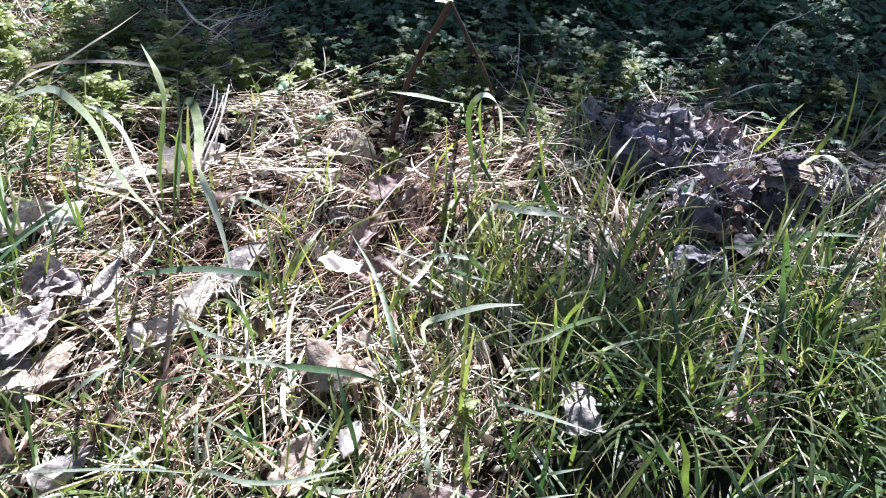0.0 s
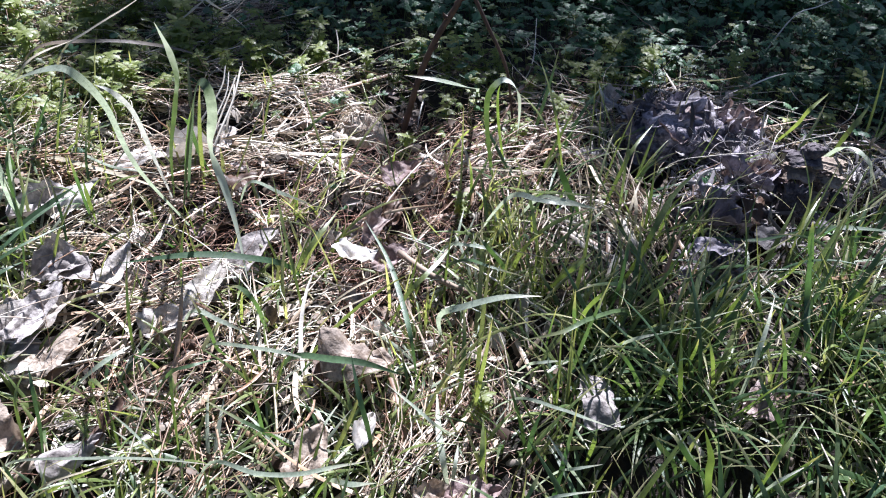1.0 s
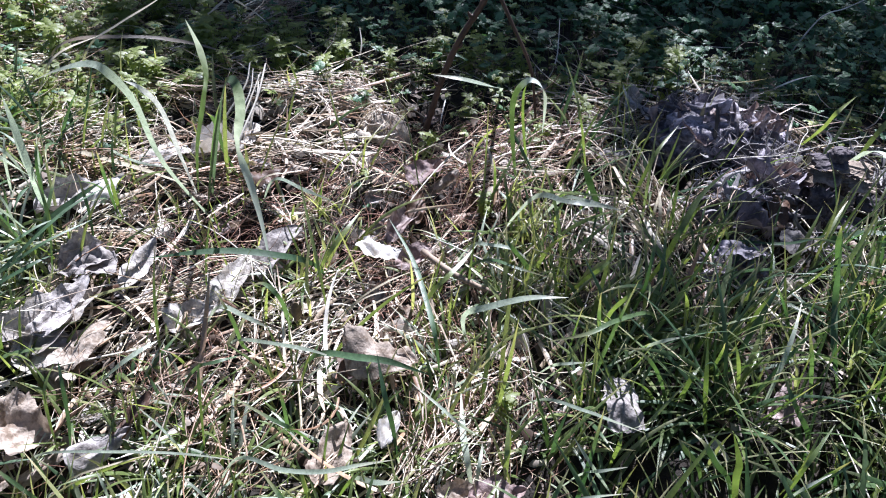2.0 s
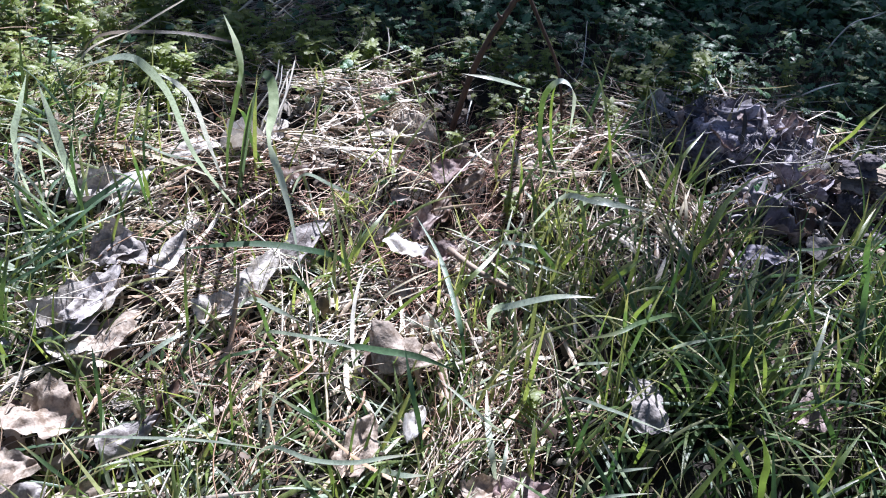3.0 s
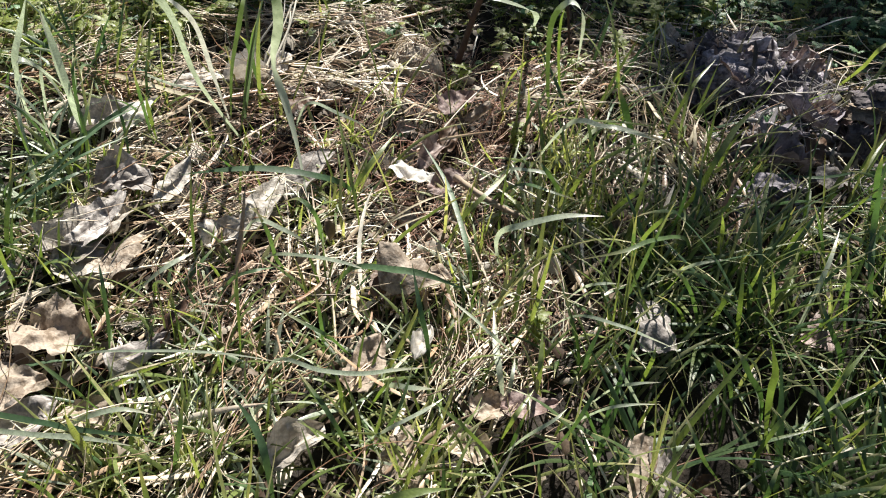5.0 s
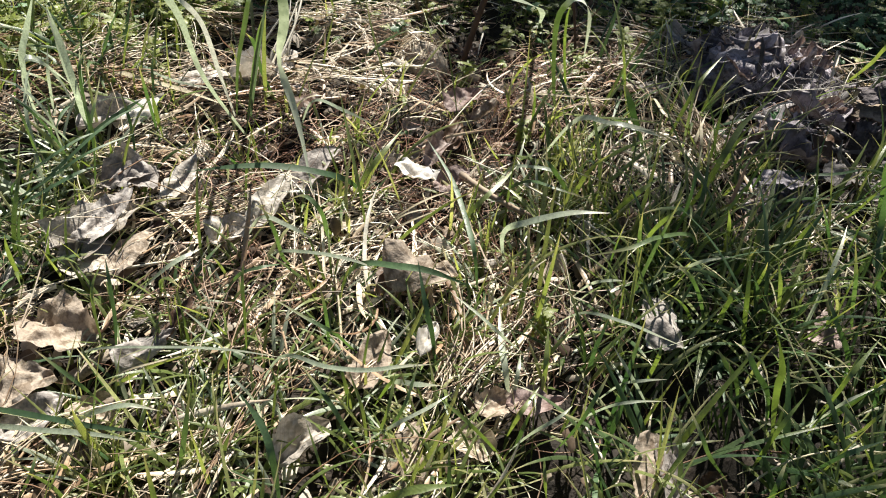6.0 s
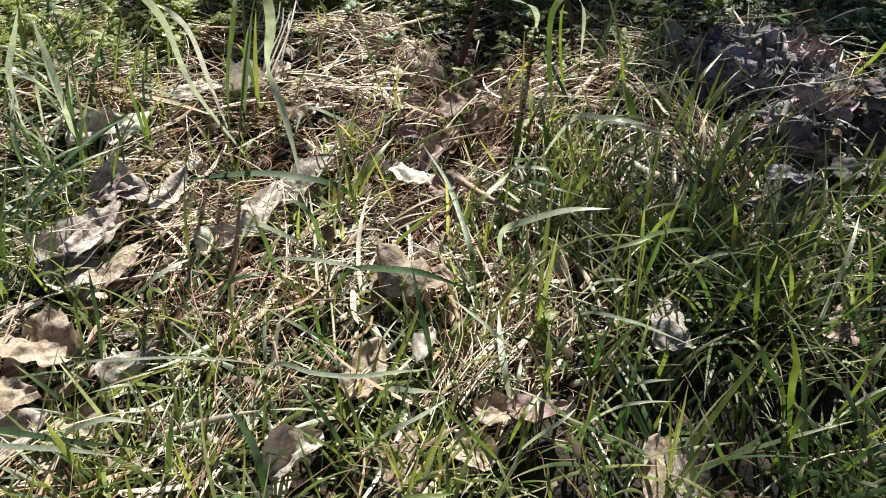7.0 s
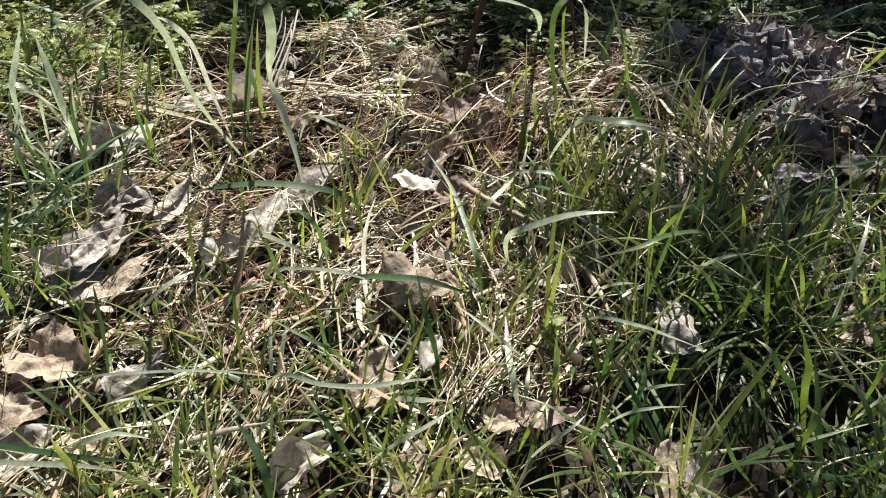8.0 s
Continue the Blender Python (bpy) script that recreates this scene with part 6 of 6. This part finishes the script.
def plate_mesh(name, lx, ly, lz, seed, material):
    """A split plate of wood: ragged ends, fibres along x and a ridged top."""
    w = np.random.default_rng(seed)
    nx, ny = 19, 11
    ends = w.uniform(0.72, 1.0, (2, ny)) + 0.12 * w.normal(0, 1, (2, ny))
    u, v = np.meshgrid(np.linspace(-1, 1, nx), np.linspace(-1, 1, ny), indexing="ij")
    X = u * lx / 2 * np.where(u < 0, ends[0][None, :], ends[1][None, :])
    edge = 1 + 0.12 * np.sin(u * 5 + seed) + 0.07 * w.normal(0, 1, (nx, 1))
    Y = v * ly / 2 * edge
    ridge = w.normal(0, 0.16, ny)[None, :] + w.normal(0, 0.05, (nx, ny)) + 0.35 * np.sin(u * 1.7 + seed * 2)
    thin = 1 - 0.65 * np.abs(v) ** 3
    top = np.stack([X, Y, lz * (0.5 * thin + ridge * 0.5)], axis=-1)
    low = np.stack([X * 0.97, Y * 0.95, lz * (-0.5 * thin + ridge * 0.4)], axis=-1)
    V = np.concatenate([top.reshape(-1, 3), low.reshape(-1, 3)])
    i = np.arange(nx * ny).reshape(nx, ny)
    j = i + nx * ny
    F = [np.stack([i[:-1, :-1], i[1:, :-1], i[1:, 1:], i[:-1, 1:]], axis=-1).reshape(-1, 4), np.stack([j[:-1, :-1], j[:-1, 1:], j[1:, 1:], j[1:, :-1]], axis=-1).reshape(-1, 4)]
    for p, q in ((i[0], j[0]), (j[-1], i[-1]), (j[:, 0], i[:, 0]), (i[:, -1], j[:, -1])):
        F.append(np.stack([p[:-1], p[1:], q[1:], q[:-1]], axis=-1))
    uv = np.stack([(v + 1) / 2, (u + 1) / 2], axis=-1).reshape(-1, 2)
    return mesh_of(name, V, np.concatenate(F), np.concatenate([uv, uv]), material, smooth=False)


def build_rotten_wood():
    """A crumbling piece of wood, split into plates with dark gaps between them."""
    wood = new("rotten_wood")
    wood.location = (0.42, 0.75, 0)
    rows = ((-0.02, -0.02, 0.020, 0.034, 0.046, 0.010, 62, 0, -6), (-0.010, 0.021, 0.055, 0.042, 0.024, 0.005, 16, -5, 4), (-0.014, 0.010, 0.042, 0.040, 0.026, 0.005, 8, 4, -6),
            (0.020, 0.018, 0.050, 0.042, 0.024, 0.005, 14, 9, -10), (0.026, 0.006, 0.034, 0.036, 0.020, 0.005, 10, 4, 8), (0.038, -0.004, 0.018, 0.040, 0.020, 0.005, 24, 12, 20),
            (0.006, -0.012, 0.022, 0.030, 0.018, 0.005, 30, -8, -16), (0.012, -0.034, 0.008, 0.044, 0.020, 0.005, 20, 6, 14), (0.004, 0.034, 0.016, 0.070, 0.016, 0.030, 0, 0, 5))
    for j, (x, y, z, lx, ly, lz, rx, ry, turn) in enumerate(rows):
        brown = j in (2, 3, 4, 6)
        ob = part("splinter", plate_mesh("splinter", lx, ly, lz, 60 + j, M_ROT_BROWN if brown else M_ROT), wood, "brown splinter with its lit top put into the colour" if brown else "")
        ob.matrix_local = pose(x, y, z, rx, ry, turn)
    ob = part("knob", lump_mesh("knob", (0.024, 0.019, 0.017), 70, M_ROT, 0.7, 0.2), wood)
    ob.matrix_local = pose(0.0, 0.026, 0.062, 0, 0, 20)
    tagged(wood, "dark grey crumbling piece of rotten wood split into plates", "rotten wood")


WADS = ((0.300, 0.872, 0.15, 0.09, 0.085, 1), (0.365, 0.862, 0.08, 0.07, 0.055, 2), (0.245, 0.862, 0.07, 0.05, 0.045, 3), (0.352, 0.775, 0.10, 0.07, 0.05, 4), (0.318, 0.684, 0.062, 0.045, 0.05, 5),
        (0.284, 0.632, 0.07, 0.034, 0.026, 6), (0.295, 0.735, 0.07, 0.05, 0.03, 7))


def build_wad(x, y, lx, ly, lz, seed):
    """Dead leaves matted into a lump: a dark core under crumpled sheets."""
    w = np.random.default_rng(200 + seed)
    wad = new("leaf_wad")
    base = float(ground_height(x, y))
    wad.location = (x, y, base)
    core = part("core", lump_mesh("core", (lx * 0.92, ly * 0.92, lz), 80 + seed, M_WAD, 0.85, 0.3), wad, "dark core with crease shade in its colour")
    core.location = (0, 0, 0.08 * lz)
    sheets = 22 if lx > 0.09 else 12
    for k in range(sheets):
        a, q = k * 2.4 + w.normal(0, 0.3), 0.95 * math.sqrt((k + 0.5) / sheets)
        size = w.uniform(0.45, 0.8) * min(lx, 0.09)
        leaf = part("leaf", leaf_mesh("leaf", size, size * w.uniform(0.22, 0.5), w.uniform(-0.7, 0.5), DEAD["bark" if k % 4 else "mauve"], 900 + 20 * seed + k, 2.4), wad)
        leaf.matrix_local = pose(q * lx / 2 * math.cos(a), q * ly / 2 * math.sin(a), 0.12 * lz + lz * 0.52 * math.sqrt(1 - q * q) + 0.003, -math.sin(a) * q * 50 + w.normal(0, 14), math.cos(a) * q * 40 + w.normal(0, 14), w.uniform(0, 360))
    tagged(wad, "dark purplish grey wad of matted dead leaves", "leaf litter", "litter heap")


def build_stick():
    a = np.array([-0.046, 0.606, 0.024])
    line = smooth_line([a, (-0.021, 0.580, 0.027), (0.003, 0.568, 0.022), (0.03, 0.563, 0.014), (0.06, 0.560, 0.008)], 30) - a
    rad = np.linspace(0.0036, 0.0024, 30) * (1 + 0.1 * np.sin(np.arange(30) * 1.7))
    v, f, u = stems(line[None], rad[None], 9)
    ob = new("stick", mesh_of("stick", v, f, u, M_STICK))
    ob.location = a
    tagged(ob, "short grey-brown stick lying in the straw", "stick")


def build_clod(x, y, r, seed):
    """A clod of dry soil held by rootlets."""
    w = np.random.default_rng(seed)
    clump = new("soil_clod")
    clump.location = (x, y, float(ground_height(x, y)))
    a, t = np.meshgrid(np.linspace(0, 2 * np.pi, 41), np.linspace(0, 1, 15), indexing="ij")
    lump = 1 + 0.1 * np.sin(a * 2 + seed) + 0.06 * np.sin(a * 5 + 3 * t) + 0.05 * np.sin(a * 9 + t * 14 + seed)
    rough = w.normal(0, 0.0012, a.shape)
    rough[-1] = rough[0]
    rough[:, 0] = 0
    rad = r * lump * np.sin(t * 1.5708)
    V = np.stack([rad * np.cos(a), rad * np.sin(a), 1.15 * r * np.cos(t * 1.5708) * (0.9 + 0.1 * np.sin(a * 3 + t * 5)) - 0.008 + rough], axis=-1).reshape(-1, 3)
    q = np.arange(41 * 15).reshape(41, 15)
    F = np.stack([q[:-1, :-1], q[:-1, 1:], q[1:, 1:], q[1:, :-1]], axis=-1).reshape(-1, 4)
    part("lump", mesh_of("lump", V, F, V[:, :2] * 20, M_CLOD), clump)
    n = 45
    b, d = w.uniform(0, 6.28, n), np.sqrt(w.uniform(0, 1, n))
    s = np.linspace(-1, 1, 7)[None, :]
    turn = w.uniform(0, 6.28, n)[:, None]
    lx = (r * d * np.cos(b))[:, None] + s * w.uniform(0.008, 0.022, n)[:, None] * np.cos(turn + 0.5 * s)
    ly = (r * d * np.sin(b))[:, None] + s * w.uniform(0.008, 0.022, n)[:, None] * np.sin(turn + 0.5 * s)
    lz = 1.15 * r * np.sqrt(np.clip(1 - (lx ** 2 + ly ** 2) / (1.05 * r) ** 2, 0, 1)) - 0.004 + w.uniform(0, 0.005, n)[:, None]
    v, f, u = stems(np.stack([lx, ly, lz], axis=-1), np.tile(np.linspace(0.0006, 0.0004, 7), (n, 1)))
    part("root_mat", mesh_of("root_mat", v, f, u, M_STRAW), clump, "thin pale dead rootlets")
    tagged(clump, "grey-brown crumbly soil clod with dead rootlets beside weeds", "soil clod", "soil clods")


build_stalk()
build_stick()
build_rotten_wood()
for wad in WADS:
    build_wad(*wad)
for cx, cy, r, seed in CLODS:
    build_clod(cx, cy, r, seed)


# ---- tall shrubs added ahead, out of view, crowns shaped to shade the weeds ----
LEAN_X, LEAN_Y = to_sun.x / to_sun.z, to_sun.y / to_sun.z


def shade_from(x):
    """How near the shade of the shrubs comes on the ground."""
    lumps = 0.035 * np.sin(x * 19) + 0.03 * np.sin(x * 43 + 1)
    return 0.995 + 0.05 * smoothstep(-0.32, -0.2, x) * smoothstep(-0.02, -0.1, x) - 0.035 * smoothstep(-0.06, 0.02, x) * smoothstep(0.26, 0.18, x) - 0.08 * smoothstep(0.38, 0.48, x) + 0.06 * smoothstep(0.2, 0.26, x) * smoothstep(0.42, 0.36, x) + lumps + 0.9 * smoothstep(-0.5, -0.78, x) + 0.015 * smoothstep(-0.3, -0.42, x)


# where the added loose shoots dapple the ground: columns, rows and the stretch
DAPPLE = ((7, 5, 0.05, 0.33, 0.44, 0.64), (7, 5, 0.1, 0.52, 0.1, 0.34), (3, 3, 0.35, 0.55, 0.36, 0.6))


def build_shade_shrub(x0, x1, y, dense, shoots, label):
    w = np.random.default_rng(31 + int(10 * x1))
    shrub = new("shrub")
    mid = (x0 + x1) / 2
    shrub.location = (mid, y, 0)
    lines = []
    for j in range(9):
        a = j * 0.7
        tip = np.array([math.cos(a) * (x1 - x0) * 0.42, math.sin(a) * 0.35, 2.2 + 0.12 * (j % 4)])
        lines.append(smooth_line([(0.05 * math.cos(a), 0.05 * math.sin(a), -0.05), tip * np.array([0.35, 0.35, 0.5]), tip], 12))
    v, f, u = stems(np.array(lines), np.tile(np.linspace(0.03, 0.006, 12), (9, 1)), 8)
    part("trunk", mesh_of("trunk", v, f, u, M_BARK), shrub)
    px, py = w.uniform(x0, x1, dense), y + w.uniform(-0.45, 0.45, dense)
    top = (py - shade_from(px - 3.2 * LEAN_X)) / LEAN_Y
    low = w.uniform(0, 1, dense) ** 0.85
    pz = top - (top - 0.35) * low
    # the crown narrows towards the stems
    slim = 1 - 0.72 * np.clip((low - 0.5) / 0.5, 0, 1) ** 1.4
    px, py = mid + (px - mid) * slim, y + (py - y) * slim
    # loose leafy shoots, added high above the dense crown to dapple the grass
    gx, gy = [], []
    for cols, rows, left, right, front, back in DAPPLE if shoots else ():
        for c in range(cols * rows):
            gx.append(left + (right - left) * (c % cols + w.uniform(0, 1)) / cols)
            gy.append(front + (back - front) * (c // cols + w.uniform(0, 1)) / rows)
    gx, gy, shoots = np.array(gx), np.array(gy), len(gx)
    sy = y + w.uniform(-0.3, 0.3, shoots)
    sz = (sy - gy) / LEAN_Y
    sx = gx + sz * LEAN_X
    # a thin fringe of leaves at the crown's edge
    fringe = dense // 60
    fx, fy = w.uniform(x0, x1, fringe), y + w.uniform(-0.4, 0.4, fringe)
    fz = (fy - shade_from(fx - 3.2 * LEAN_X)) / LEAN_Y + w.uniform(0, 0.08, fringe)
    p = np.concatenate([np.stack([px, py, pz], axis=-1), np.stack([sx, sy, sz], axis=-1), np.stack([fx, fy, fz], axis=-1)]) - np.array([mid, y, 0])
    n = len(p)
    size = w.uniform(0.08, 0.14, n)
    size[dense:dense + shoots] *= 0.65
    v, f, u = weed_leaves(p, w.uniform(0, 6.28, n), w.normal(0.1, 0.7, n), size, w.uniform(0.1, 0.9, n))
    part("crown", mesh_of("crown", v, f, u, M_SHRUB), shrub)
    if shoots:
        tips = np.stack([sx, sy, sz], axis=-1)[:: max(1, shoots // 9)] - np.array([mid, y, 0])
        twigs = np.array([smooth_line([(0.1 * t[0], 0.1 * t[1], 1.2), (0.7 * t[0], 0.7 * t[1], 0.75 * t[2]), t], 12) for t in tips])
        v, f, u = stems(twigs, np.tile(np.linspace(0.008, 0.002, 12), (len(twigs), 1)), 6)
        part("shoot", mesh_of("shoot", v, f, u, M_BARK), shrub)
    tagged(shrub, label, "shrub", "shrubs behind the weeds")


for x0, x1, dense, shoots in ((-2.4, -0.9, 3000, False), (-0.9, 0.55, 5400, False), (0.55, 1.6, 3600, True), (1.6, 3.0, 3800, False)):
    build_shade_shrub(x0, x1, 4.2, dense, shoots, "unseen tall leafy shrub added to shade the weeds")
